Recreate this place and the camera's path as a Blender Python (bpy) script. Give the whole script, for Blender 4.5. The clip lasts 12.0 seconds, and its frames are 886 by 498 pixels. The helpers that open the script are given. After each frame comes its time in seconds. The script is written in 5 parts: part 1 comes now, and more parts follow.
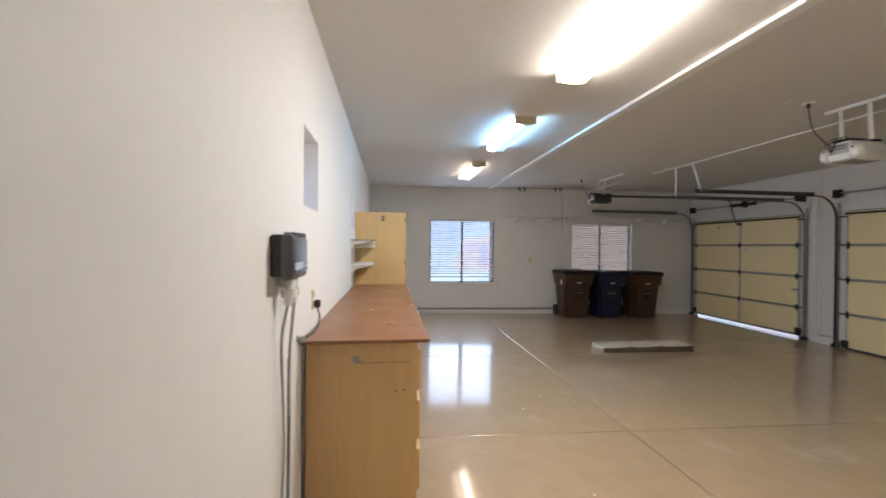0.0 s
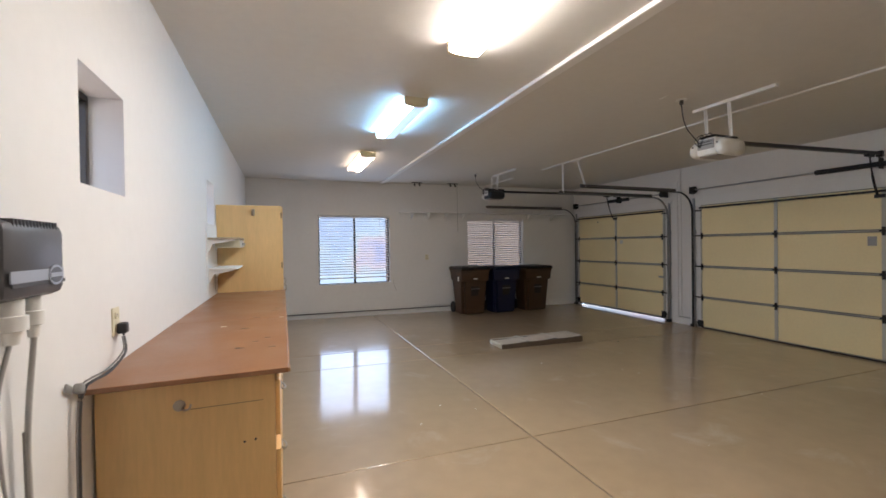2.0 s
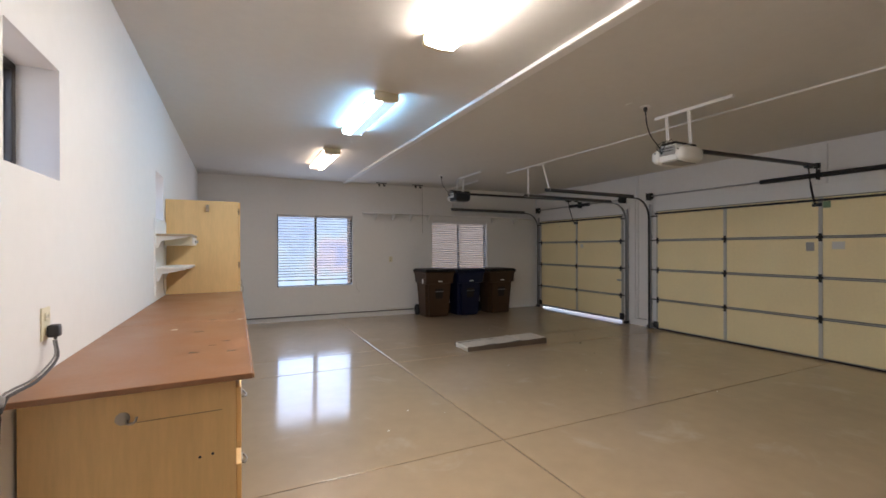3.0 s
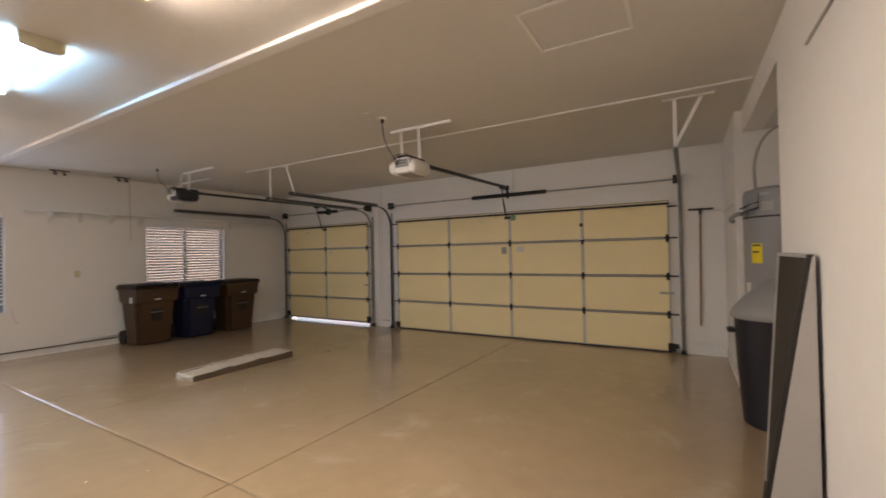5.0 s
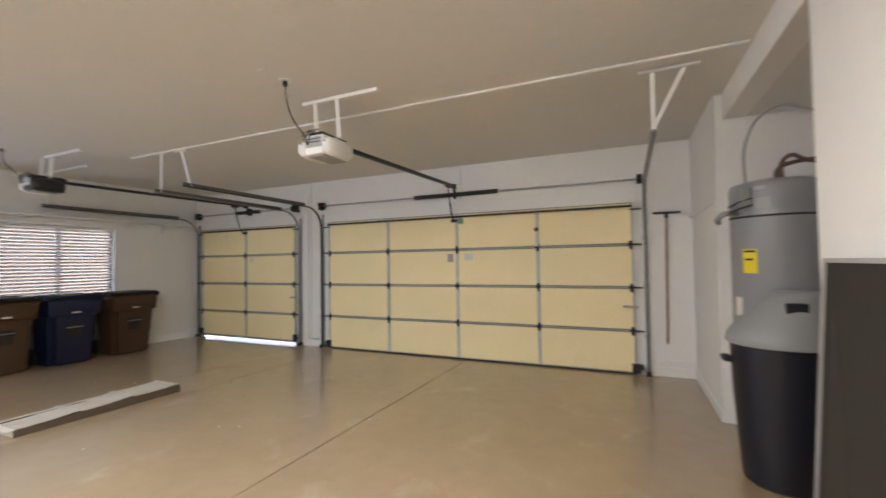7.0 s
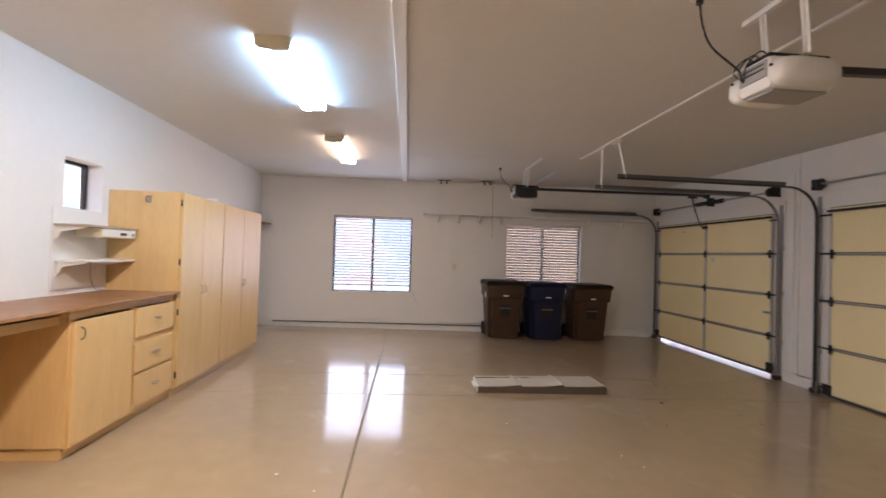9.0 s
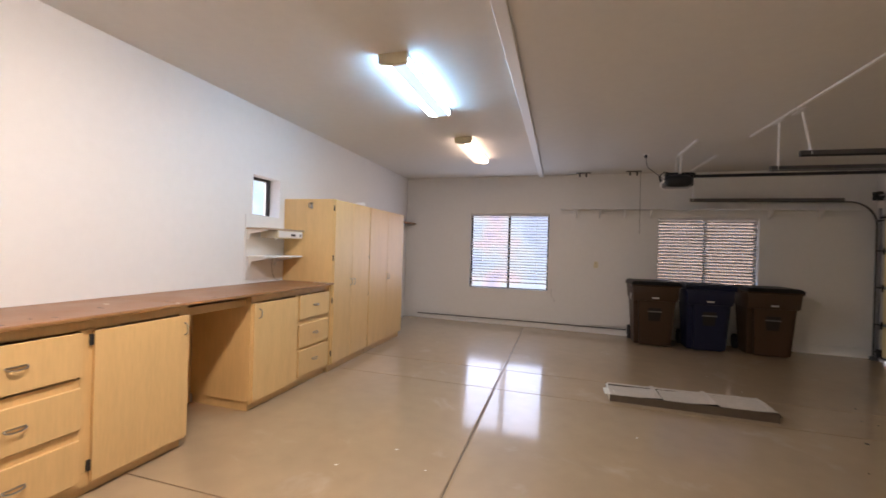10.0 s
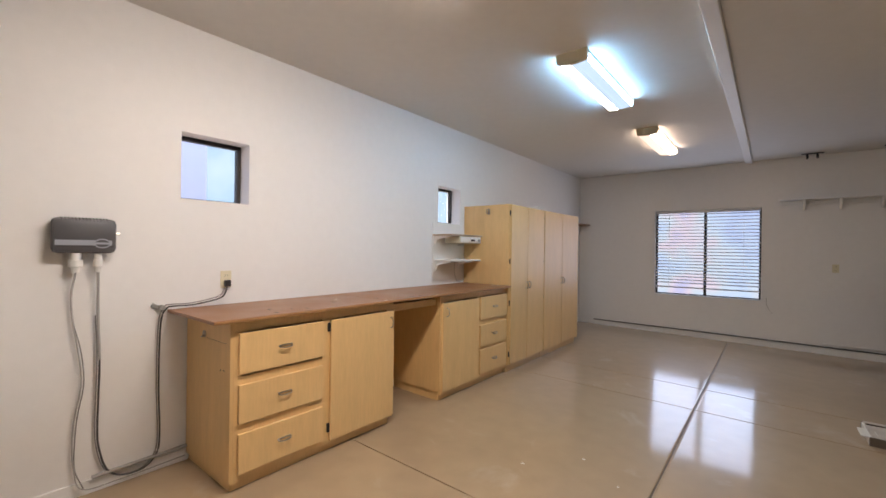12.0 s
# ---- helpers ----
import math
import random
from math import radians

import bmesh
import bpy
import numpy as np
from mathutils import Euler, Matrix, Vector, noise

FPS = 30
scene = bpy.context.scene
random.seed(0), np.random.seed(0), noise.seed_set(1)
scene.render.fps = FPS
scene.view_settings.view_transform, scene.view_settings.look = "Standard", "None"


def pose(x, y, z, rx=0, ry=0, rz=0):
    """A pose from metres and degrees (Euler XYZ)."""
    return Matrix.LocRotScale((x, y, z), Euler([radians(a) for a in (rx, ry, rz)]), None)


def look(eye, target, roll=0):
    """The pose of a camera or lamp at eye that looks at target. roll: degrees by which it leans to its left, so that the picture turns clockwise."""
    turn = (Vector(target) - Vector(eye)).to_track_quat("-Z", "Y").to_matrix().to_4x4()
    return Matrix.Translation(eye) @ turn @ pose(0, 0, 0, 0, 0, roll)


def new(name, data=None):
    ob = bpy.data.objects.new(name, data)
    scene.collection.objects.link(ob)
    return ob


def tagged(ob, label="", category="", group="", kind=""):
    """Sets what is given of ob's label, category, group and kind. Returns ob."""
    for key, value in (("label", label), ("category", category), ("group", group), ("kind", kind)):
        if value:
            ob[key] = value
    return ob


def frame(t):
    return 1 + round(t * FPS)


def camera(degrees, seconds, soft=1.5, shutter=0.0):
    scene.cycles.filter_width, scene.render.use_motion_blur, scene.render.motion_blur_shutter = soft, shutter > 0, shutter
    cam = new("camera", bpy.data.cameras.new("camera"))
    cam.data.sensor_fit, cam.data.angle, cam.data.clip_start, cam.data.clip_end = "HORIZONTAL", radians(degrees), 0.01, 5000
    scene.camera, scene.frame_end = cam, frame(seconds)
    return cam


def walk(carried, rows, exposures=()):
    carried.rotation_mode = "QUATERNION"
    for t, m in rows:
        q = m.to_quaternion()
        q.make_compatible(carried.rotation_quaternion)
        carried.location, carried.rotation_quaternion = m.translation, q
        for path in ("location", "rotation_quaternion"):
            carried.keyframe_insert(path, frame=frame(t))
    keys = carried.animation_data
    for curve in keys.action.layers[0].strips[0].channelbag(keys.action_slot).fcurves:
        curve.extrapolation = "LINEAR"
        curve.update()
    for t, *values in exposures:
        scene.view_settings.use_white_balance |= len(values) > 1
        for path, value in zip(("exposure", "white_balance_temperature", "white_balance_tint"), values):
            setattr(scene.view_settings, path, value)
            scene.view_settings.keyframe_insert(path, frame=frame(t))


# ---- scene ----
cam = camera(93.8, 12.0, soft=1.6, shutter=0.25)
PATH = [
    (0, (0.457, 0.772, 1.469), (0.708, 2.756, 1.457), 0.5),
    (0.5, (0.526, 0.989, 1.497), (1.062, 2.916, 1.515), 0.3),
    (1, (0.558, 1.105, 1.504), (1.105, 3.028, 1.463), -0.8),
    (1.5, (0.64, 1.174, 1.47), (1.223, 3.086, 1.412), -1.4),
    (2, (0.649, 1.238, 1.446), (1.371, 3.103, 1.427), -0.8),
    (2.5, (0.612, 1.358, 1.412), (1.42, 3.187, 1.409), -0.2),
    (4.5, (0.671, 1.341, 1.423), (2.136, 2.703, 1.427), -1.1),
    (5, (0.845, 1.432, 1.396), (2.57, 2.445, 1.416), -1.2),
    (5.5, (1.079, 1.494, 1.4), (2.975, 2.13, 1.424), -1.3),
    (6, (1.317, 1.626, 1.401), (3.284, 1.983, 1.428), -1.3),
    (6.5, (1.516, 1.688, 1.392), (3.485, 2.035, 1.397), -1.3),
    (7, (1.81, 1.712, 1.367), (3.637, 2.524, 1.428), -0.9),
    (7.5, (2.117, 1.788, 1.365), (3.605, 3.123, 1.43), -0.4),
    (9.5, (2.916, 2.108, 1.39), (2.696, 4.095, 1.413), 2.1),
    (10, (3.038, 2.08, 1.387), (2.495, 4.005, 1.386), 1.7),
    (10.5, (3.06, 2.059, 1.371), (2.239, 3.883, 1.364), 1.0),
    (11, (3.041, 2.042, 1.368), (2.012, 3.757, 1.357), 0.6),
    (11.5, (2.995, 2.012, 1.373), (1.817, 3.629, 1.373), 0.5),
    (12, (2.959, 2.0, 1.378), (1.716, 3.567, 1.379), 0.8),
]
EXPOSURES = [
    (0.0, 2.46, 6350, 11), (2.5, 2.34, 6350, 13), (4.5, 2.48, 6650, 15), (5.0, 2.6, 7350, 17), (5.5, 2.9, 6400, 13), (6.5, 3.15, 6350, 12), (7.0, 3.38, 6350, 10),
    (7.5, 3.42, 6500, 14), (9.5, 2.54, 7050, 22), (10.5, 2.42, 6950, 20), (11.0, 2.31, 6750, 19), (12.0, 2.14, 6700, 17),
]
walk(cam, [(t, look(eye, target, roll)) for t, eye, target, roll in PATH], EXPOSURES)

# ---- world and sun ----
world = bpy.data.worlds.new("sky")
scene.world = world
world.use_nodes = True
wn = world.node_tree.nodes
sky = wn.new("ShaderNodeTexSky")
sky.sky_type = "NISHITA"
sky.sun_disc = False
sky.sun_elevation = radians(52)
sky.sun_rotation = radians(184)
wn["Background"].inputs[1].default_value = 0.15
world.node_tree.links.new(sky.outputs[0], wn["Background"].inputs[0])
sun = new("sun", bpy.data.lights.new("sun", "SUN"))
sun.data.energy = 2.2
sun.data.angle = radians(0.6)
sun.data.color = (1.0, 0.95, 0.87)
sun.matrix_world = look((-3, -45, 58), (0, 0, 0))
# daylight entering through the two sashes of the uncovered far window
for x_mid in (1.70, 2.46):
    day = new("window_daylight", bpy.data.lights.new("window_daylight", "AREA"))
    day.data.shape = "RECTANGLE"
    day.data.size, day.data.size_y = 0.66, 1.30
    day.data.energy = 1.9
    day.data.color = (0.57, 0.72, 1.0)
    day.matrix_world = pose(x_mid, 10.072, 1.37, 90, 0, 180)


# ---- materials ----
def mat(name, color, rough=0.5, metal=0.0, vary=0.08, scale=3.0, fine=40.0, bump=0.0, bump_scale=120.0, coat=0.0, emit=0.0, stretch=(1, 1, 1), rough_vary=0.0, spec=0.5):
    """Principled material with two scales of colour variation, optional relief, coat and emission."""
    m = bpy.data.materials.new(name)
    m.use_nodes = True
    nt = m.node_tree
    n, link = nt.nodes, nt.links.new
    b = n["Principled BSDF"]
    b.inputs["Roughness"].default_value = rough
    b.inputs["Metallic"].default_value = metal
    b.inputs["Specular IOR Level"].default_value = spec
    b.inputs["Coat Weight"].default_value = coat
    b.inputs["Coat Roughness"].default_value = 0.06
    tc = n.new("ShaderNodeTexCoord")
    mp = n.new("ShaderNodeMapping")
    mp.inputs["Scale"].default_value = stretch
    link(tc.outputs["Object"], mp.inputs[0])
    big, small = n.new("ShaderNodeTexNoise"), n.new("ShaderNodeTexNoise")
    for tex, sc, det in ((big, scale, 4.0), (small, fine, 6.0)):
        tex.inputs["Scale"].default_value = sc
        tex.inputs["Detail"].default_value = det
        link(mp.outputs[0], tex.inputs["Vector"])
    info = n.new("ShaderNodeObjectInfo")
    add = n.new("ShaderNodeMath")
    add.operation = "ADD"
    link(big.outputs["Fac"], add.inputs[0])
    link(small.outputs["Fac"], add.inputs[1])
    add2 = n.new("ShaderNodeMath")
    add2.operation = "MULTIPLY_ADD"
    link(info.outputs["Random"], add2.inputs[0])
    add2.inputs[1].default_value = 0.25
    link(add.outputs[0], add2.inputs[2])
    ramp = n.new("ShaderNodeMapRange")
    ramp.inputs["From Min"].default_value = 0.6
    ramp.inputs["From Max"].default_value = 1.6
    ramp.inputs["To Min"].default_value = 1 - vary
    ramp.inputs["To Max"].default_value = 1 + vary
    link(add2.outputs[0], ramp.inputs["Value"])
    mul = n.new("ShaderNodeVectorMath")
    mul.operation = "SCALE"
    mul.inputs[0].default_value = color
    link(ramp.outputs[0], mul.inputs["Scale"])
    link(mul.outputs[0], b.inputs["Base Color"])
    if rough_vary:
        rr = n.new("ShaderNodeMapRange")
        rr.inputs["From Min"].default_value = 0.3
        rr.inputs["From Max"].default_value = 0.7
        rr.inputs["To Min"].default_value = max(rough - rough_vary, 0.02)
        rr.inputs["To Max"].default_value = rough + rough_vary
        link(big.outputs["Fac"], rr.inputs["Value"])
        link(rr.outputs[0], b.inputs["Roughness"])
    if bump:
        bt = n.new("ShaderNodeTexNoise")
        bt.inputs["Scale"].default_value = bump_scale
        bt.inputs["Detail"].default_value = 3.0
        link(mp.outputs[0], bt.inputs["Vector"])
        bp = n.new("ShaderNodeBump")
        bp.inputs["Strength"].default_value = bump
        bp.inputs["Distance"].default_value = 0.004
        link(bt.outputs["Fac"], bp.inputs["Height"])
        link(bp.outputs[0], b.inputs["Normal"])
    if emit:
        b.inputs["Emission Color"].default_value = (*color, 1)
        b.inputs["Emission Strength"].default_value = emit
    return m


M_WALL = mat("white_drywall_paint", (0.81, 0.795, 0.775), 0.6, vary=0.03, scale=0.8, fine=14, bump=0.07, bump_scale=55)
M_CEIL = mat("ceiling_paint", (0.71, 0.69, 0.65), 0.7, vary=0.04, scale=0.7, fine=14, bump=0.15, bump_scale=50)
M_TRIM = mat("white_trim_paint", (0.82, 0.81, 0.79), 0.45, vary=0.03, bump=0.05)
M_FLOOR = mat("tan_epoxy_floor", (0.385, 0.281, 0.176), 0.10, coat=0.5, vary=0.12, scale=1.1, fine=7, bump=0.010, bump_scale=2.4, rough_vary=0.04, spec=0.75)
M_FLOOR.node_tree.nodes["Principled BSDF"].inputs["Coat Roughness"].default_value = 0.36
fn, fl = M_FLOOR.node_tree.nodes, M_FLOOR.node_tree.links
scuff = fn.new("ShaderNodeTexNoise")
scuff.inputs["Scale"].default_value = 1.9
scuff.inputs["Detail"].default_value = 9.0
scuff.inputs["Roughness"].default_value = 0.62
scuff.inputs["Distortion"].default_value = 0.6
smask = fn.new("ShaderNodeMapRange")
smask.inputs["From Min"].default_value = 0.58
smask.inputs["From Max"].default_value = 0.72
smask.inputs["To Max"].default_value = 0.5
smix = fn.new("ShaderNodeMix")
smix.data_type = "RGBA"
smix.inputs[7].default_value = (0.52, 0.44, 0.35, 1)
fl.new(fn["Texture Coordinate"].outputs["Object"], scuff.inputs["Vector"])
fl.new(scuff.outputs["Fac"], smask.inputs["Value"])
fl.new(smask.outputs[0], smix.inputs[0])
fl.new(fn["Principled BSDF"].inputs["Base Color"].links[0].from_socket, smix.inputs[6])
fl.new(smix.outputs[2], fn["Principled BSDF"].inputs["Base Color"])
M_JOINT = mat("dirty_joint_bottom", (0.15, 0.11, 0.075), 0.35, vary=0.25, scale=6)
M_MAPLE = mat("maple_veneer", (0.74, 0.485, 0.215), 0.40, vary=0.11, scale=2.2, fine=16, stretch=(5.0, 5.0, 0.55), bump=0.05, bump_scale=50)
M_MAPLE_EDGE = mat("maple_edge_shadow", (0.36, 0.22, 0.10), 0.5, vary=0.1)
M_TOP = mat("brown_hardboard_top", (0.27, 0.125, 0.056), 0.40, vary=0.16, scale=2.5, fine=50, bump=0.05, bump_scale=90, rough_vary=0.08)
M_TOP_EDGE = mat("worn_wood_edge", (0.33, 0.165, 0.06), 0.5, vary=0.2, scale=12)
M_FOAM = mat("cream_insulation_board", (0.95, 0.81, 0.48), 0.6, vary=0.05, scale=1.6, fine=30, bump=0.05, bump_scale=40)
M_STEEL = mat("galvanised_steel", (0.42, 0.42, 0.43), 0.42, metal=0.75, vary=0.12, scale=9)
M_TRACK = mat("dull_galvanised_track", (0.22, 0.22, 0.22), 0.45, metal=0.3, vary=0.15, scale=9)
M_STEEL_W = mat("grey_white_door_steel", (0.58, 0.56, 0.50), 0.5, vary=0.06)
M_STEEL_D = mat("dark_greasy_steel", (0.03, 0.028, 0.027), 0.5, metal=0.4, vary=0.2, scale=14)
M_BLACK = mat("black_plastic", (0.018, 0.018, 0.02), 0.4, vary=0.15)
M_RUBBER = mat("black_rubber", (0.02, 0.02, 0.022), 0.7, vary=0.15)
M_WHITE = mat("white_plastic", (0.78, 0.77, 0.74), 0.35, vary=0.03)
M_IVORY = mat("ivory_plastic", (0.72, 0.66, 0.48), 0.35, vary=0.03)
M_CHROME = mat("satin_nickel", (0.42, 0.37, 0.31), 0.3, metal=1.0, vary=0.05)
M_BRONZE = mat("dark_bronze_aluminium", (0.045, 0.04, 0.038), 0.4, metal=0.4, vary=0.1)
M_SLAT = mat("white_blind_slat", (0.80, 0.79, 0.80), 0.4, vary=0.02)
M_BROWN_BIN = mat("brown_bin_plastic", (0.055, 0.026, 0.010), 0.5, vary=0.1, scale=3, bump=0.05)
M_BLUE_BIN = mat("navy_bin_plastic", (0.0018, 0.0048, 0.031), 0.5, vary=0.1, scale=3, bump=0.05)
M_BROWN_LID = mat("dark_brown_lid", (0.009, 0.006, 0.0055), 0.5, vary=0.1)
M_BLUE_LID = mat("dark_navy_lid", (0.006, 0.009, 0.026), 0.5, vary=0.1)
M_POCKET = mat("dark_recess_plastic", (0.018, 0.012, 0.008), 0.6, vary=0.1)
M_HEATER = mat("grey_heater_enamel", (0.27, 0.27, 0.285), 0.38, vary=0.03)
M_YELLOW = mat("yellow_energy_sticker", (0.85, 0.68, 0.02), 0.5, vary=0.03)
M_COPPER = mat("tarnished_copper", (0.15, 0.085, 0.06), 0.5, metal=0.4, vary=0.15)
M_PIPE_DARK = mat("dusty_dark_conduit", (0.11, 0.105, 0.10), 0.6, vary=0.15)
M_CONDUIT = mat("flex_conduit_grey", (0.36, 0.35, 0.34), 0.5, vary=0.1)
M_CAN = mat("dark_slate_plastic", (0.007, 0.008, 0.015), 0.45, vary=0.1)
M_CAN_LID = mat("pale_grey_lid_plastic", (0.26, 0.265, 0.27), 0.45, vary=0.04)
M_DARK_BOARD = mat("charcoal_board", (0.018, 0.0165, 0.0155), 0.6, vary=0.12, scale=4, bump=0.1)
M_PALE_SHEET = mat("pale_grey_sheet", (0.40, 0.39, 0.385), 0.6, vary=0.05)
M_GREY_BOARD = mat("grey_board", (0.36, 0.35, 0.34), 0.6, vary=0.05)
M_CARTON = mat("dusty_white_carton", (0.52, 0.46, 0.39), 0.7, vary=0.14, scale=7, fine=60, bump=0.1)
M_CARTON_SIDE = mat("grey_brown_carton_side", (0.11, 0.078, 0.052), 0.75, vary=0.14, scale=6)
M_CTRL = mat("grey_controller_plastic", (0.085, 0.083, 0.088), 0.42, vary=0.05, bump=0.05)
M_CTRL_BAND = mat("pale_grey_band", (0.34, 0.36, 0.41), 0.4, vary=0.04)
M_CABLE_G = mat("grey_cable_sheath", (0.19, 0.18, 0.175), 0.5, vary=0.1)
M_CABLE_W = mat("white_cable_sheath", (0.38, 0.365, 0.345), 0.5, vary=0.1)
M_CABLE_D = mat("dark_cable_sheath", (0.06, 0.058, 0.058), 0.5, vary=0.1)
M_TAPE = mat("duct_tape", (0.35, 0.34, 0.32), 0.35, metal=0.3, vary=0.15, scale=30)
M_WOODPOLE = mat("worn_broom_wood", (0.30, 0.16, 0.09), 0.6, vary=0.15, scale=8)
M_STUCCO = mat("pale_stucco", (0.54, 0.56, 0.66), 0.9, vary=0.06, scale=2, bump=0.4, bump_scale=40)
M_GROUND = mat("desert_gravel", (0.38, 0.31, 0.25), 0.95, vary=0.2, scale=0.6, fine=30, bump=0.5, bump_scale=30)
M_DRIVE = mat("concrete_drive", (0.5, 0.48, 0.45), 0.9, vary=0.1, scale=1)
M_TAN_BLOCK = mat("dark_tan_block", (0.17, 0.125, 0.095), 0.85, vary=0.15, scale=3, bump=0.1)
M_GREEN_TAG = mat("faded_green_tag", (0.22, 0.34, 0.20), 0.6, vary=0.05)
M_STAIN = mat("dark_oil_stain", (0.11, 0.08, 0.055), 0.2, vary=0.3, scale=20)
M_DUSTY = mat("dusty_brown_shelf_board", (0.40, 0.31, 0.22), 0.6, vary=0.12, scale=5)
M_PAPER = mat("white_sticker_paper", (0.72, 0.70, 0.63), 0.6, vary=0.04)
M_LAMP_1 = mat("lit_diffuser_neutral", (1.0, 0.93, 0.84), 0.4, vary=0.0, emit=14.5)
M_LAMP_2 = mat("lit_diffuser_cool", (0.74, 0.90, 1.0), 0.4, vary=0.0, emit=14.0)
M_LAMP_3 = mat("lit_diffuser_warm", (1.0, 0.84, 0.68), 0.4, vary=0.0, emit=4.6)
M_SIDE_1 = mat("dim_diffuser_side_neutral", (1.0, 0.90, 0.80), 0.4, vary=0.0, emit=11.0)
M_SIDE_2 = mat("dim_diffuser_side_cool", (0.31, 0.65, 1.0), 0.4, vary=0.0, emit=9.5)
M_SIDE_3 = mat("dim_diffuser_side_warm", (1.0, 0.80, 0.62), 0.4, vary=0.0, emit=2.4)
M_DIM_2 = mat("unlit_half_of_cool_diffuser", (0.52, 0.74, 1.0), 0.4, vary=0.0, emit=0.22)
M_DIM_3 = mat("unlit_half_of_warm_diffuser", (1.0, 0.82, 0.66), 0.4, vary=0.0, emit=0.25)
M_SECTION_RAIL = mat("weathered_rail_steel", (0.30, 0.285, 0.25), 0.55, vary=0.15, scale=9)

M_GLASS = bpy.data.materials.new("window_glass")
M_GLASS.use_nodes = True
gb = M_GLASS.node_tree.nodes["Principled BSDF"]
gb.inputs["Base Color"].default_value = (0.96, 0.98, 0.98, 1)
gb.inputs["Roughness"].default_value = 0.02
gb.inputs["Transmission Weight"].default_value = 1.0
gb.inputs["IOR"].default_value = 1.05

M_SLAT.node_tree.nodes["Principled BSDF"].inputs["Base Color"].default_value = (0.8, 0.79, 0.8, 1)
st_n = M_SLAT.node_tree.nodes
tr = st_n.new("ShaderNodeBsdfTranslucent")
tr.inputs[0].default_value = (0.85, 0.85, 0.88, 1)
mx = st_n.new("ShaderNodeMixShader")
mx.inputs[0].default_value = 0.26
M_SLAT.node_tree.links.new(st_n["Principled BSDF"].outputs[0], mx.inputs[1])
M_SLAT.node_tree.links.new(tr.outputs[0], mx.inputs[2])
M_SLAT.node_tree.links.new(mx.outputs[0], st_n["Material Output"].inputs[0])

# emissive panel in mixed pale tints, standing in for distance between the slats
M_GLOW_DISTANCE = bpy.data.materials.new("glowing_distance_panel")
M_GLOW_DISTANCE.use_nodes = True
dn = M_GLOW_DISTANCE.node_tree.nodes
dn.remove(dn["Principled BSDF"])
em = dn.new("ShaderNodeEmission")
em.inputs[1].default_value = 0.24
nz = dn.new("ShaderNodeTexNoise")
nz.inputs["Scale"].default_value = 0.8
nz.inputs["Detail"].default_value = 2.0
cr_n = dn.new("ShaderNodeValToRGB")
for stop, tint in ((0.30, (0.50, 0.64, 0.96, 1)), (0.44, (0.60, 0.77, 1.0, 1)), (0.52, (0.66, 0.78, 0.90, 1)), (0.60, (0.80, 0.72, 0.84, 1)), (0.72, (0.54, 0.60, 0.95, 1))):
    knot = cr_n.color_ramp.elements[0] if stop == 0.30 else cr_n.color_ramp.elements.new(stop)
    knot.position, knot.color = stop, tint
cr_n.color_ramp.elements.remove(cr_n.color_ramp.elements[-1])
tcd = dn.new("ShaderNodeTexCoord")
M_GLOW_DISTANCE.node_tree.links.new(tcd.outputs["Object"], nz.inputs["Vector"])
M_GLOW_DISTANCE.node_tree.links.new(nz.outputs["Fac"], cr_n.inputs[0])
M_GLOW_DISTANCE.node_tree.links.new(cr_n.outputs[0], em.inputs[0])
M_GLOW_DISTANCE.node_tree.links.new(em.outputs[0], dn["Material Output"].inputs[0])

# the same added glow in evener cyan for the west side
M_GLOW_DISTANCE_W = M_GLOW_DISTANCE.copy()
wr = [n for n in M_GLOW_DISTANCE_W.node_tree.nodes if n.type == "VALTORGB"][0].color_ramp
[n for n in M_GLOW_DISTANCE_W.node_tree.nodes if n.type == "EMISSION"][0].inputs[1].default_value = 0.26
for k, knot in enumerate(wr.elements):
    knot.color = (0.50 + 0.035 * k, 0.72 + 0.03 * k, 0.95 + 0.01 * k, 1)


# ---- mesh helpers ----
def add_box(bm, x0, x1, y0, y1, z0, z1, bevel=0.0, taper=None):
    """One box, its edges rounded where bevel is given; taper shrinks the bottom (x, y)."""
    got = bmesh.ops.create_cube(bm, size=1.0)
    vs = got["verts"]
    for v in vs:
        low = v.co.z < 0
        kx, ky = taper if taper and low else (1, 1)
        v.co = Vector(((x0 + x1) / 2 + v.co.x * (x1 - x0) * kx, (y0 + y1) / 2 + v.co.y * (y1 - y0) * ky, (z0 + z1) / 2 + v.co.z * (z1 - z0)))
    if bevel:
        es = list({e for v in vs for e in v.link_edges})
        bmesh.ops.bevel(bm, geom=es, offset=bevel, segments=2, affect="EDGES", profile=0.5)
    return bm


def box(x0, x1, y0, y1, z0, z1, bevel=0.0, taper=None):
    return add_box(bmesh.new(), x0, x1, y0, y1, z0, z1, bevel, taper)


def smooth_path(pts, steps=6):
    """Catmull-Rom curve through pts."""
    p = [Vector(q) for q in pts]
    p = [2 * p[0] - p[1]] + p + [2 * p[-1] - p[-2]]
    out = []
    for i in range(1, len(p) - 2):
        for k in range(steps):
            t = k / steps
            a, b, c, d = p[i - 1], p[i], p[i + 1], p[i + 2]
            out.append(0.5 * ((2 * b) + (c - a) * t + (2 * a - 5 * b + 4 * c - d) * t * t + (3 * b - a - 3 * c + d) * t ** 3))
    return out + [p[-2]]


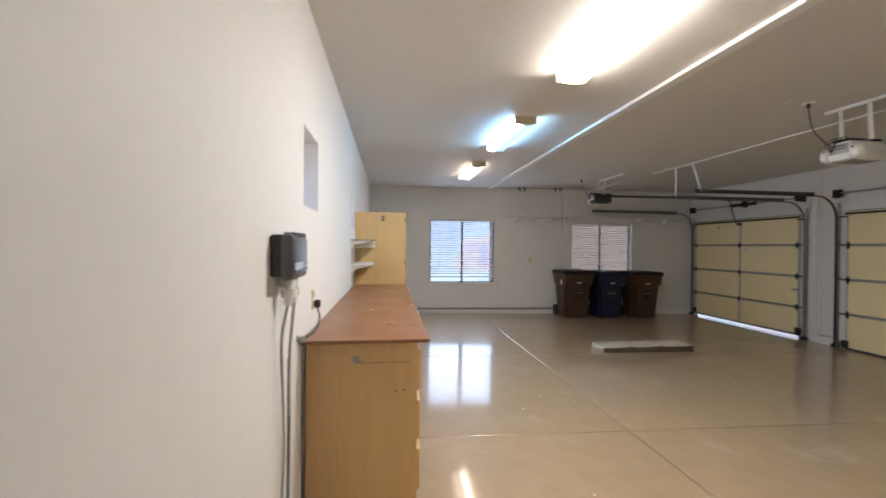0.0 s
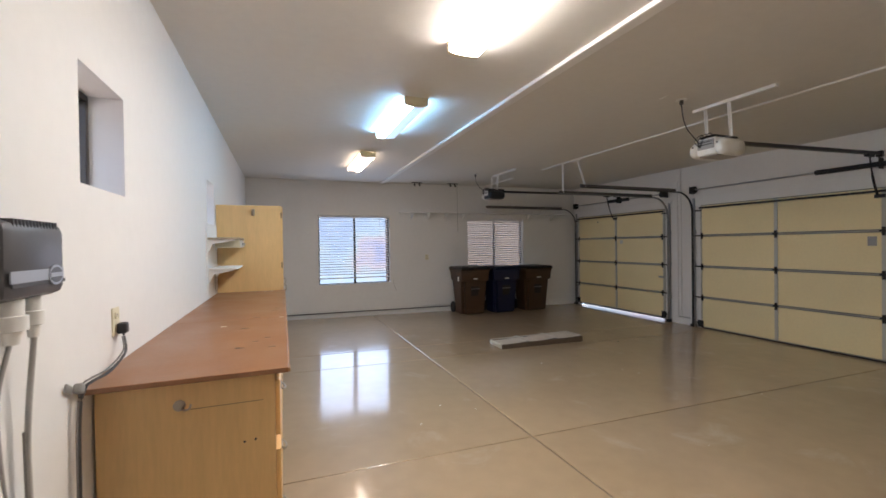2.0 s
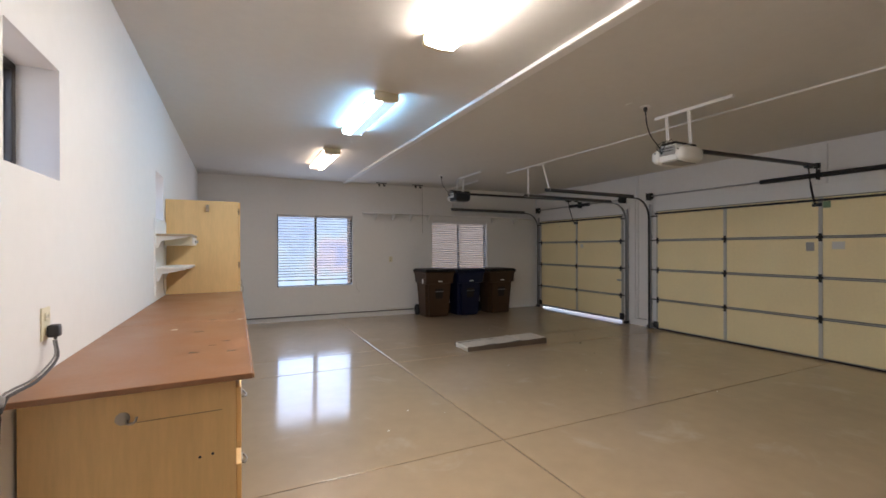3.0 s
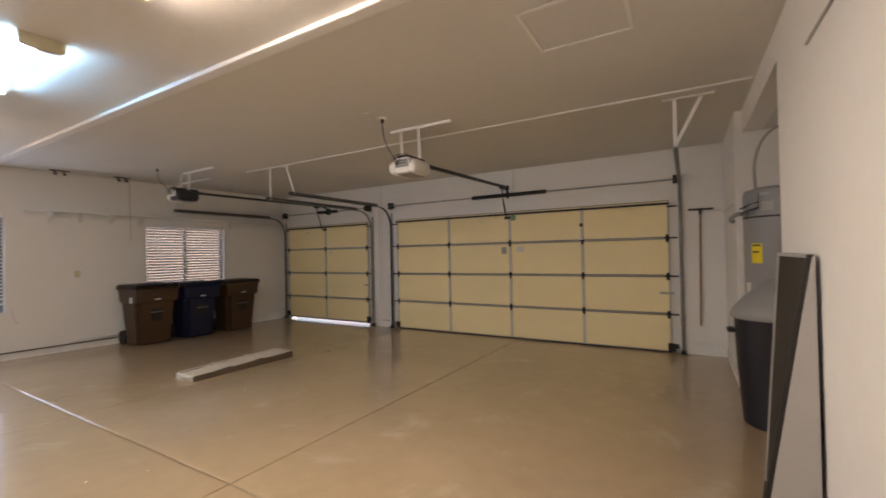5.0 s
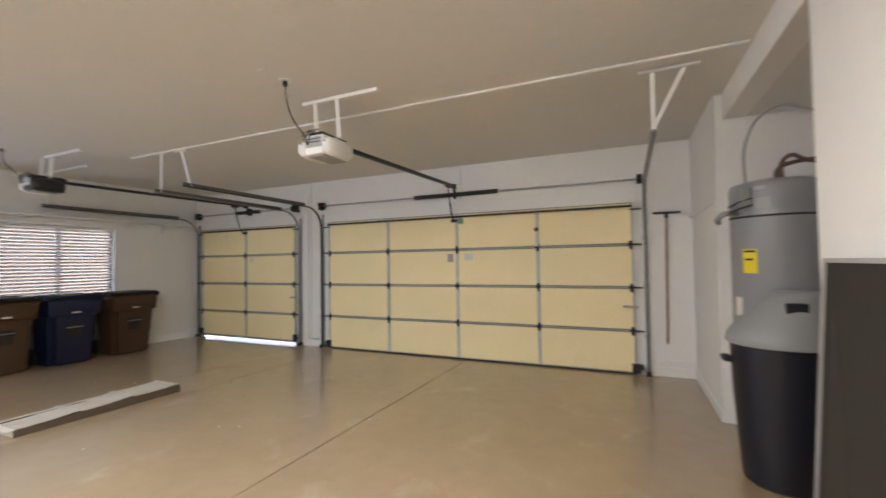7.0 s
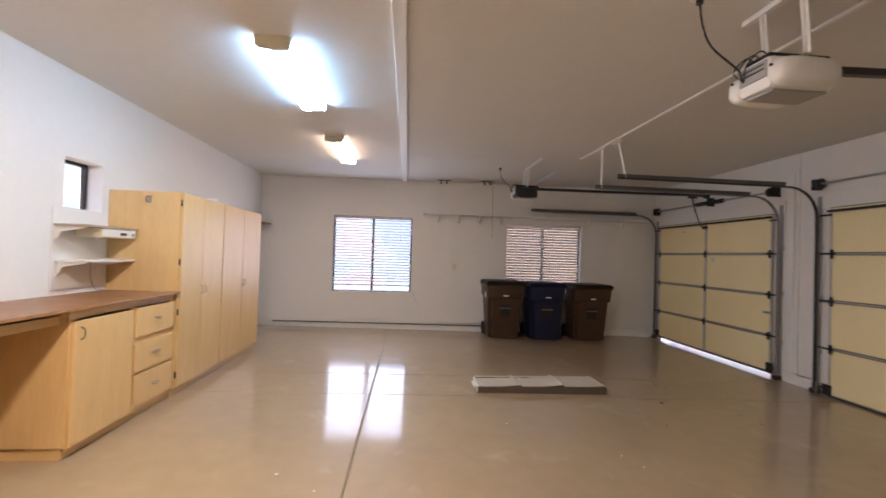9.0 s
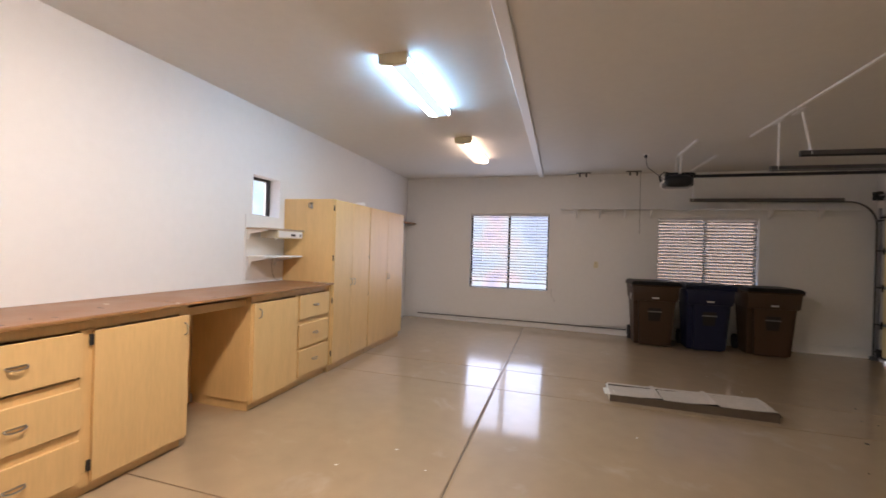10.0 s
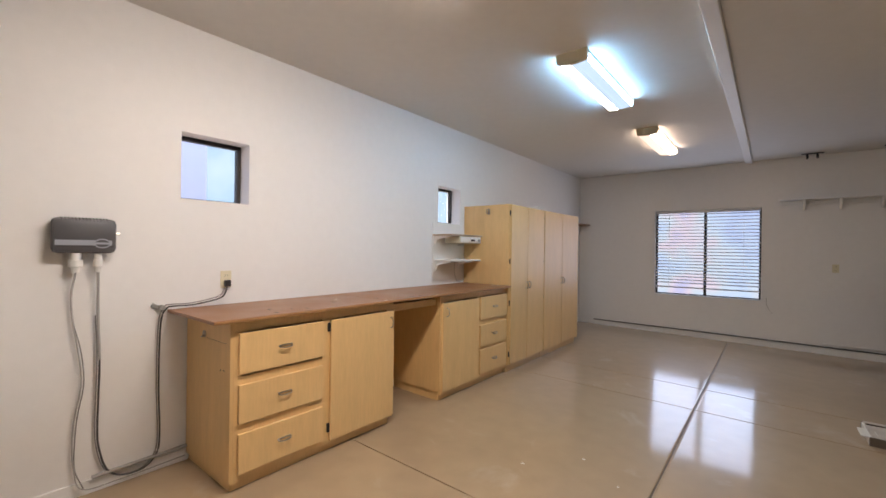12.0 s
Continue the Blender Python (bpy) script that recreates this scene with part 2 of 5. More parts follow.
def add_tube(bm, pts, r, seg=8, r2=None, up=(0, 0, 1)):
    """A round (or flattened) tube swept along pts, closed at its ends."""
    pts = [Vector(q) for q in pts]
    r2 = r if r2 is None else r2
    rings = []
    for i, q in enumerate(pts):
        d = (pts[min(i + 1, len(pts) - 1)] - pts[max(i - 1, 0)]).normalized()
        ref = Vector(up) if abs(d.dot(Vector(up))) < 0.95 else Vector((0, 1, 0.01)).normalized()
        a = d.cross(ref).normalized()
        b = a.cross(d).normalized()
        rings.append([bm.verts.new(q + a * r * math.cos(2 * math.pi * k / seg) + b * r2 * math.sin(2 * math.pi * k / seg)) for k in range(seg)])
    for u, v in zip(rings, rings[1:]):
        for k in range(seg):
            bm.faces.new((u[k], u[(k + 1) % seg], v[(k + 1) % seg], v[k]))
    bm.faces.new(rings[0][::-1])
    bm.faces.new(rings[-1])
    return bm


def tube(pts, r, seg=8, r2=None, up=(0, 0, 1)):
    return add_tube(bmesh.new(), pts, r, seg, r2, up)


def add_lathe(bm, profile, cx, cy, seg=32, sx=1.0, sy=1.0):
    """A turned shape: profile rows of (radius, z) round an upright axis."""
    rings = [[bm.verts.new((cx + r * sx * math.cos(2 * math.pi * k / seg), cy + r * sy * math.sin(2 * math.pi * k / seg), z)) for k in range(seg)] for r, z in profile]
    for u, v in zip(rings, rings[1:]):
        for k in range(seg):
            bm.faces.new((u[k], u[(k + 1) % seg], v[(k + 1) % seg], v[k]))
    bm.faces.new(rings[0][::-1])
    bm.faces.new(rings[-1])
    return bm


def lathe(profile, cx, cy, seg=32, sx=1.0, sy=1.0):
    return add_lathe(bmesh.new(), profile, cx, cy, seg, sx, sy)


def prism(outline, axis, a, b):
    """A flat outline pushed along an axis; the outline gives the other two coordinates in order."""
    bm = bmesh.new()
    def at(p, v):
        q = list(p)
        q.insert("xyz".index(axis), v)
        return q
    lo = [bm.verts.new(at(p, a)) for p in outline]
    hi = [bm.verts.new(at(p, b)) for p in outline]
    bm.faces.new(lo)
    bm.faces.new(hi[::-1])
    for i in range(len(lo)):
        j = (i + 1) % len(lo)
        bm.faces.new((lo[i], hi[i], hi[j], lo[j]))
    return bm


def holed(axis, a, b, u0, u1, z0, z1, holes):
    """A wall between a and b on its axis ('x' or 'y'), with openings (u0, u1, z0, z1) through it."""
    us = sorted({u0, u1, *[v for h in holes for v in h[:2]]})
    zs = sorted({z0, z1, *[v for h in holes for v in h[2:]]})
    def solid(i, j):
        if not (0 <= i < len(us) - 1 and 0 <= j < len(zs) - 1):
            return False
        cu, cz = (us[i] + us[i + 1]) / 2, (zs[j] + zs[j + 1]) / 2
        return not any(h[0] < cu < h[1] and h[2] < cz < h[3] for h in holes)
    bm = bmesh.new()
    def quad(*c):
        bm.faces.new([bm.verts.new((w, u, z) if axis == "x" else (u, w, z)) for w, u, z in c])
    for i in range(len(us) - 1):
        for j in range(len(zs) - 1):
            if not solid(i, j):
                continue
            l, r, d, t = us[i], us[i + 1], zs[j], zs[j + 1]
            quad((a, l, d), (a, r, d), (a, r, t), (a, l, t))
            quad((b, l, d), (b, l, t), (b, r, t), (b, r, d))
            for ok, c in ((solid(i - 1, j), ((a, l, d), (a, l, t), (b, l, t), (b, l, d))), (solid(i + 1, j), ((a, r, d), (b, r, d), (b, r, t), (a, r, t))),
                          (solid(i, j - 1), ((a, l, d), (b, l, d), (b, r, d), (a, r, d))), (solid(i, j + 1), ((a, l, t), (a, r, t), (b, r, t), (b, l, t)))):
                if not ok:
                    quad(*c)
    bmesh.ops.remove_doubles(bm, verts=bm.verts, dist=1e-5)
    return bm


def mesh_of(name, bm, material, smooth=False):
    bmesh.ops.recalc_face_normals(bm, faces=bm.faces)
    me = bpy.data.meshes.new(name)
    bm.to_mesh(me)
    bm.free()
    me.materials.append(material)
    if smooth:
        for p in me.polygons:
            p.use_smooth = True
        me.set_sharp_from_angle(angle=radians(40))
    return me


BASE = {}


def part(name, bm, material, parent, label="", smooth=False):
    """One mesh object under a thing or a part; the bmesh is in world coordinates."""
    base = BASE[parent.name]
    bmesh.ops.translate(bm, verts=bm.verts, vec=-base)
    ob = new(name, mesh_of(name, bm, material, smooth))
    ob.parent = parent
    BASE[ob.name] = base
    return tagged(ob, label)


def thing(name, base, label, category, group="", kind=""):
    ob = new(name)
    ob.empty_display_size = 0.1
    ob.location = base
    BASE[ob.name] = Vector(base)
    return tagged(ob, label, category, group, kind)


def solo(name, bm, material, label, category, group="", kind="", smooth=False):
    """A thing that is one mesh."""
    ob = new(name, mesh_of(name, bm, material, smooth))
    BASE[ob.name] = Vector((0, 0, 0))
    return tagged(ob, label, category, group, kind)


def floor_z(x):
    """The slab falls gently towards the garage doors."""
    return -0.015 * max(x, 0)


def ceil_z(x):
    """The ceiling rises slightly towards the garage doors."""
    return 2.797 + 0.0055 * x


TOP, NORTH, EAST, SOUTH = 2.90, 10.06, 7.73, 0.90

# ---- structure ----
W1 = (1.34, 2.83, 0.645, 2.095)
W2 = (4.68, 6.19, 0.60, 2.045)
S1 = (3.03, 3.47, 1.68, 2.11)
S2 = (5.63, 6.05, 1.68, 2.095)
D1 = (7.35, 9.80)
D2 = (1.68, 6.50)
ENTRY = (0.04, 1.0)
ALCOVE = (4.27, 6.2)

wall_west = solo("wall_west", holed("x", -0.2, 0.0, -0.8, NORTH + 0.2, -0.3, TOP, [S1, S2]), M_WALL, "white painted drywall wall with two small square windows", "wall", kind="structure")
wall_north = solo("wall_north", holed("y", NORTH, NORTH + 0.2, 0.0, EAST, -0.3, TOP, [W1, W2]), M_WALL, "white painted drywall wall with two sliding windows", "wall", kind="structure")
wall_east = solo("wall_east", holed("x", EAST, EAST + 0.2, -0.2, NORTH + 0.2, -0.4, TOP, [(*D1, -0.4, 2.05), (*D2, -0.4, 2.05)]), M_WALL, "white painted wall round two sectional garage doors", "wall", kind="structure")
wall_south = solo("wall_south", holed("y", 0.73, SOUTH, 0.0, ALCOVE[1], -0.3, TOP, [(*ENTRY, -0.3, 2.06), (*ALCOVE, -0.3, 2.60)]), M_WALL, "white painted drywall wall with an entry and an alcove", "wall", kind="structure")
solo("wall_alcove_back", box(ALCOVE[0] - 0.1, ALCOVE[1], -0.2, 0.0, -0.3, TOP), M_WALL, "white back wall of the water heater alcove", "wall", kind="structure")
solo("wall_alcove_side", box(ALCOVE[0] - 0.1, ALCOVE[0], 0.0, 0.73, -0.3, TOP), M_WALL, "white side wall of the water heater alcove", "wall", kind="structure")
solo("wall_corner", box(ALCOVE[1], EAST, -0.2, 0.97, -0.4, TOP), M_WALL, "white wall between alcove and garage door corner", "wall", kind="structure")
solo("ceiling_alcove", box(ALCOVE[0], ALCOVE[1], 0.0, 0.73, 2.603, TOP), M_CEIL, "lowered ceiling of the alcove", "ceiling", kind="structure")
solo("wall_entry_back", box(0.0, 1.4, -0.9, -0.7, -0.3, TOP), M_WALL, "white wall closing the entry passage", "wall", kind="structure")
solo("wall_entry_side", box(1.3, 1.5, -0.7, 0.73, -0.3, TOP), M_WALL, "white side wall of the entry passage", "wall", kind="structure")
solo("ceiling", prism([(-0.2, ceil_z(-0.2)), (EAST + 0.2, ceil_z(EAST + 0.2)), (EAST + 0.2, 3.0), (-0.2, 3.0)], "y", -0.9, NORTH + 0.2), M_CEIL, "pale textured drywall ceiling", "ceiling", kind="structure")

# floor slabs, split by saw-cut joints
floor = thing("floor", (0, 0, 0), "tan epoxy-coated concrete floor with saw-cut joints", "floor", kind="structure")
bed = bmesh.new()
v = [bed.verts.new(p) for p in ((-0.2, -0.9, -0.010), (EAST + 0.25, -0.9, floor_z(EAST + 0.25) - 0.010), (EAST + 0.25, NORTH + 0.2, floor_z(EAST + 0.25) - 0.010), (-0.2, NORTH + 0.2, -0.010))]
bed.faces.new(v)
low = bmesh.ops.extrude_face_region(bed, geom=bed.faces[:])
for q in low["geom"]:
    if isinstance(q, bmesh.types.BMVert):
        q.co.z -= 0.25
part("joint_bed", bed, M_JOINT, floor, "dark joint filler below the slab surface")


def shoulder(lo, hi, cut_lo, cut_hi, w, depth):
    """Stations across a slab with their fall: the tooled edge curves down to the joint."""
    out = []
    if cut_lo:
        out += [(lo + w * k / 5, depth * (1 - k / 5) ** 2) for k in range(5)]
        out += [(lo + w, 0.0), (lo + w + 0.004, 0.0)]
    else:
        out.append((lo, 0.0))
    if cut_hi:
        out += [(hi - w - 0.004, 0.0), (hi - w, 0.0)]
        out += [(hi - w * k / 5, depth * (1 - k / 5) ** 2) for k in range(4, -1, -1)]
    else:
        out.append((hi, 0.0))
    return out


xs, ys = [-0.2, 2.425, EAST + 0.25], [-0.9, 3.96, 6.34, 7.05, NORTH + 0.2]
for i, (x0, x1) in enumerate(zip(xs, xs[1:])):
    for j, (y0, y1) in enumerate(zip(ys, ys[1:])):
        across = shoulder(x0 + 0.0045 * (i > 0), x1 - 0.0045 * (i < 1), i > 0, i < 1, 0.017, 0.0052)
        along = shoulder(y0 + 0.0045 * (j > 0), y1 - 0.0045 * (j < 3), j > 0, j < 3, 0.004, 0.002)
        if i == 0:
            across.insert(1, (0.0, 0.0))
        bm = bmesh.new()
        grid = [[bm.verts.new((x, y, floor_z(x) - max(p, q))) for y, q in along] for x, p in across]
        for u, w in zip(grid, grid[1:]):
            for k in range(len(along) - 1):
                bm.faces.new((u[k], w[k], w[k + 1], u[k + 1]))
        rim = [g[0] for g in grid] + grid[-1][1:] + [g[-1] for g in grid[-2::-1]] + grid[0][-2:0:-1]
        low_rim = [bm.verts.new((q.co.x, q.co.y, floor_z(q.co.x) - 0.0095)) for q in rim]
        for k in range(len(rim)):
            n = (k + 1) % len(rim)
            bm.faces.new((rim[k], low_rim[k], low_rim[n], rim[n]))
        part("slab", bm, M_FLOOR, floor, smooth=True)

# ceiling battens
solo("ceiling_batten", box(2.62, 2.712, SOUTH, NORTH, ceil_z(2.66) - 0.034, ceil_z(2.66), 0.008), M_TRIM, "white painted batten along the ceiling", "trim", kind="structure")

# baseboards
def baseboard(name, bm):
    return solo(name, bm, M_TRIM, "low white painted baseboard", "baseboard", kind="structure")

baseboard("baseboard_west", box(0.0, 0.014, 1.0, 3.09, -0.02, 0.075, 0.003))
baseboard("baseboard_west_far", box(0.0, 0.014, 8.24, NORTH, -0.02, 0.075, 0.003))
baseboard("baseboard_north", box(0.014, EAST, NORTH - 0.014, NORTH, -0.13, 0.035, 0.003))
baseboard("baseboard_south", box(1.0, ALCOVE[0], SOUTH, SOUTH + 0.014, -0.08, 0.05, 0.003))
baseboard("baseboard_corner", box(ALCOVE[1], EAST, 0.97, 0.984, -0.13, 0.0, 0.003))
baseboard("baseboard_east", box(EAST - 0.014, EAST, 0.984, 1.46, -0.13, 0.0, 0.003))
baseboard("baseboard_pier", box(EAST - 0.014, EAST, 6.74, 7.14, -0.13, -0.01, 0.003))

# attic hatch
HATCH_Z = ceil_z(3.48)
hatch = thing("attic_hatch", (3.48, 1.98, HATCH_Z), "flat white attic access panel set in the ceiling", "hatch", kind="structure")
part("panel", box(3.225, 3.735, 1.71, 2.265, HATCH_Z - 0.004, HATCH_Z + 0.01), M_CEIL, hatch)
for b4 in ((3.20, 3.76, 1.685, 1.71), (3.20, 3.76, 2.265, 2.29), (3.20, 3.225, 1.71, 2.265), (3.735, 3.76, 1.71, 2.265)):
    part("trim", box(*b4, HATCH_Z - 0.010, HATCH_Z + 0.004, 0.002), M_TRIM, hatch)


# ---- windows ----
def sliding_window(name, w, label):
    x0, x1, z0, z1 = w
    t = thing(name, ((x0 + x1) / 2, NORTH + 0.1, z0), label, "window", "sliding windows", "structure")
    ya, yb = NORTH + 0.10, NORTH + 0.15
    f = 0.026
    for b4 in ((x0, x1, z0, z0 + f), (x0, x1, z1 - f, z1), (x0, x0 + f, z0 + f, z1 - f), (x1 - f, x1, z0 + f, z1 - f), ((x0 + x1) / 2 - 0.02, (x0 + x1) / 2 + 0.02, z0 + f, z1 - f)):
        part("window_frame", box(b4[0], b4[1], ya, yb, b4[2], b4[3], 0.004), M_BRONZE, t)
    m = (x0 + x1) / 2
    for a, b in ((x0 + f, m - 0.02), (m + 0.02, x1 - f)):
        p = part("pane", box(a, b, ya + 0.02, ya + 0.026, z0 + f, z1 - f), M_GLASS, t)
        p.visible_shadow = False
    part("window_sill", box(x0 - 0.0, x1, NORTH - 0.012, NORTH + 0.10, z0, z0 + 0.012, 0.004), M_TRIM, t)
    return t


def blind(w, tilt, bottom, label):
    """Horizontal blind inside the reveal; tilt in degrees, the bottom rail at its height."""
    x0, x1, z0, z1 = w
    t = thing("window_blind", ((x0 + x1) / 2, NORTH + 0.05, z1), label, "blind", "window blinds")
    part("head_rail", box(x0 + 0.012, x1 - 0.012, NORTH + 0.02, NORTH + 0.08, z1 - 0.045, z1 - 0.004, 0.004), M_SLAT, t)
    part("bottom_rail", box(x0 + 0.015, x1 - 0.015, NORTH + 0.03, NORTH + 0.075, bottom, bottom + 0.02, 0.004), M_SLAT, t)
    pitch = 0.053
    count = int((z1 - 0.06 - bottom - 0.03) / pitch)
    slat = None
    for i in range(count):
        z = z1 - 0.07 - i * pitch
        if slat is None:
            bm = bmesh.new()
            add_box(bm, x0 + 0.015, x1 - 0.015, NORTH + 0.026, NORTH + 0.077, z - 0.0014, z + 0.0014)
            bmesh.ops.rotate(bm, verts=bm.verts, cent=(0, NORTH + 0.052, z), matrix=Matrix.Rotation(radians(tilt), 3, "X"))
            slat = part("slat", bm, M_SLAT, t)
        else:
            s = slat.copy()
            scene.collection.objects.link(s)
            s.location.z = -i * pitch
    for x in (x0 + 0.22, x1 - 0.22):
        part("ladder_cord", box(x - 0.002, x + 0.002, NORTH + 0.026, NORTH + 0.029, bottom, z1 - 0.04), M_SLAT, t)
    return t


sliding_window("window_1", W1, "dark-framed sliding window in the far wall")
sliding_window("window_2", W2, "dark-framed sliding window behind the waste bins")
blind(W1, 15, 0.772, "white horizontal slat blind lowered with open slats")
blind(W2, -42, 0.64, "white horizontal slat blind with slats tilted half open")
solo("blind_pull_cord", tube(smooth_path([(2.90, NORTH - 0.006, 0.70), (2.905, NORTH - 0.008, 0.60), (2.93, NORTH - 0.006, 0.54), (2.97, NORTH - 0.006, 0.47)]), 0.003, 6), M_CABLE_W, "thin white cord hanging on the wall by the window", "cord")


def small_window(name, w):
    y0, y1, z0, z1 = w
    t = thing(name, (-0.14, (y0 + y1) / 2, z0), "small square window with dark bronze frame in a deep reveal", "window", "small windows", "structure")
    f = 0.028
    for b4 in ((y0, y1, z0, z0 + f * 0.6), (y0, y1, z1 - f, z1), (y0, y0 + f, z0 + f * 0.6, z1 - f), (y1 - f, y1, z0 + f * 0.6, z1 - f)):
        part("window_frame", box(-0.17, -0.125, *b4, 0.004), M_BRONZE, t)
    p = part("pane", box(-0.150, -0.145, y0 + f, y1 - f, z0 + f * 0.6, z1 - f), M_GLASS, t)
    p.visible_shadow = False
    return t


small_window("window_3", S1)
small_window("window_4", S2)


# ---- ceiling lamps ----
def strip_lamp(y0, y1, strips, side, label):
    """Wraparound fluorescent fitting: end caps and a shallow bowed diffuser in three strips."""
    xa, xb = 1.71, 1.93
    lamp_top = ceil_z(1.82)
    t = thing("ceiling_light", ((xa + xb) / 2, (y0 + y1) / 2, lamp_top), label, "ceiling light", "fluorescent ceiling lights")
    part("housing", box(xa + 0.004, xb - 0.004, y0 + 0.02, y1 - 0.02, lamp_top - 0.0275, lamp_top), M_WHITE, t)
    prof = [(xa, lamp_top - 0.028), (xa + 0.003, lamp_top - 0.060), (xa + 0.012, lamp_top - 0.072), (xa + 0.088, lamp_top - 0.080), (xb - 0.088, lamp_top - 0.080), (xb - 0.012, lamp_top - 0.072), (xb - 0.003, lamp_top - 0.060), (xb, lamp_top - 0.028)]
    for i, material in zip(range(2, 5), strips):
        bm = bmesh.new()
        bm.faces.new([bm.verts.new((x, y, z)) for (x, z), y in ((prof[i], y0 + 0.035), (prof[i + 1], y0 + 0.035), (prof[i + 1], y1 - 0.035), (prof[i], y1 - 0.035))])
        part("diffuser", bm, material, t, "glowing prismatic diffuser strip")
    for span in ((0, 1, 2), (5, 6, 7)):
        bm = bmesh.new()
        lo = [bm.verts.new((prof[i][0], y0 + 0.035, prof[i][1])) for i in span]
        hi = [bm.verts.new((prof[i][0], y1 - 0.035, prof[i][1])) for i in span]
        for i in range(2):
            bm.faces.new((lo[i], lo[i + 1], hi[i + 1], hi[i]))
        part("diffuser_side", bm, side, t, "dimmer glowing diffuser side")
    for a, b in ((y0, y0 + 0.036), (y1 - 0.036, y1)):
        ring = [(xa - 0.004, lamp_top), *[(xa + (x - xa) * 1.0 + (-0.004 if x < 1.82 else 0.004), z - 0.003) for x, z in prof[:8]], (xb + 0.004, lamp_top)]
        bm = bmesh.new()
        l2 = [bm.verts.new((x, a, z)) for x, z in ring]
        h2 = [bm.verts.new((x, b, z)) for x, z in ring]
        bm.faces.new(l2)
        bm.faces.new(h2[::-1])
        for i in range(len(ring)):
            j = (i + 1) % len(ring)
            bm.faces.new((l2[i], h2[i], h2[j], l2[j]))
        part("end_cap", bm, M_IVORY, t)
    part("clip", box(xb - 0.004, xb + 0.01, (y0 + y1) / 2 - 0.015, (y0 + y1) / 2 + 0.015, lamp_top - 0.05, lamp_top - 0.03, 0.003), M_WHITE, t)
    return t


strip_lamp(2.58, 3.84, (M_LAMP_1, M_LAMP_1, M_LAMP_1), M_SIDE_1, "lit fluorescent wraparound ceiling light with neutral glow")
strip_lamp(4.88, 6.14, (M_LAMP_2, M_DIM_2, M_DIM_2), M_SIDE_2, "lit fluorescent wraparound ceiling light with cool blue glow")
strip_lamp(7.18, 8.46, (M_DIM_3, M_DIM_3, M_LAMP_3), M_SIDE_3, "lit fluorescent wraparound ceiling light with warm glow")


# ---- garage doors ----
def garage_door(y0, y1, cols, z_low, label):
    """Sectional door seen from inside: four rows of foam-filled panels between steel stiles."""
    t = thing("garage_door", (EAST, (y0 + y1) / 2, -0.115), label, "garage door")
    xf = EAST - 0.035
    rows = [z_low, 0.44, 0.995, 1.55, 2.105]
    w = (y1 - y0) / cols
    for r in range(4):
        za, zb = rows[r] + 0.008, rows[r + 1] - 0.008
        part("section_skin", box(xf + 0.022, xf + 0.034, y0, y1, rows[r], rows[r + 1]), M_STEEL_W, t)
        for c in range(cols):
            a, b = y0 + c * w + 0.022, y0 + (c + 1) * w - 0.022
            part("foam_panel", box(xf, xf + 0.02, a, b, za + 0.012, zb - 0.012, 0.004), M_FOAM, t)
        for z in (za, zb - 0.009):
            part("section_rail", box(xf - 0.004, xf + 0.022, y0, y1, z, z + 0.009, 0.002), M_SECTION_RAIL, t)
        for c in range(cols + 1):
            y = y0 + c * w
            part("stile", box(xf - 0.008, xf - 0.003, max(y - 0.022, y0), min(y + 0.022, y1), za + 0.012, zb - 0.012), M_STEEL_W, t)
    for r in (1, 2, 3):
        for c in range(cols + 1):
            y = min(max(y0 + c * w, y0 + 0.03), y1 - 0.03)
            h = part("hinge", box(xf - 0.018, xf - 0.009, y - 0.02, y + 0.02, rows[r] - 0.06, rows[r] + 0.05, 0.004), M_STEEL_D, t)
            bm = bmesh.new()
            add_tube(bm, [(xf - 0.026, y - 0.034, rows[r]), (xf - 0.026, y + 0.034, rows[r])], 0.012, 8)
            part("hinge_pin", bm, M_STEEL_D, h)
    for y, s in ((y0, -1), (y1, 1)):
        for z in (rows[0] + 0.08, *rows[1:4], rows[4] - 0.10):
            part("roller", tube([(xf - 0.02, y - s * 0.03, z), (xf - 0.02, y + s * 0.10, z)], 0.011, 8), M_STEEL_D, t)
        part("bottom_bracket", box(xf - 0.03, xf - 0.009, y - 0.05, y + 0.05, rows[0] + 0.01, rows[0] + 0.13, 0.004), M_STEEL_D, t)
    part("strut", box(xf - 0.05, xf - 0.009, y0, y1, 2.035, 2.062, 0.004), M_STEEL_D, t, "dark steel stiffening strut")
    part("bottom_seal", box(xf, xf + 0.04, y0, y1, rows[0] - 0.014, rows[0] + 0.001), M_RUBBER, t)
    return t


d2 = garage_door(1.64, 6.54, 4, -0.105, "closed double-width sectional garage door with cream foam panels")
d1 = garage_door(7.31, 9.84, 2, -0.055, "single-width sectional garage door standing slightly off the floor")
xf = EAST - 0.035
part("label", box(xf - 0.002, xf, 4.16, 4.25, 1.36, 1.48), M_GREY_BOARD, d2, "small grey warning sticker")
part("label", box(xf - 0.002, xf, 3.84, 3.97, 1.385, 1.485), M_PAPER, d2, "small white sticker")
part("tag", box(xf - 0.014, xf - 0.009, 3.98, 4.06, 1.94, 2.03), M_GREEN_TAG, d2, "faded green tag")
part("lock_knob", tube([(xf - 0.035, 2.875, 1.80), (xf - 0.008, 2.875, 1.80)], 0.028, 14), M_STEEL_D, d2)
part("sensor", box(xf - 0.03, xf - 0.008, 2.855, 2.905, 1.555, 1.615, 0.006), M_WHITE, d2, "small white door sensor")
part("latch_bar", box(xf - 0.03, xf - 0.012, 1.60, 1.78, 0.735, 0.765, 0.005), M_STEEL, d2)
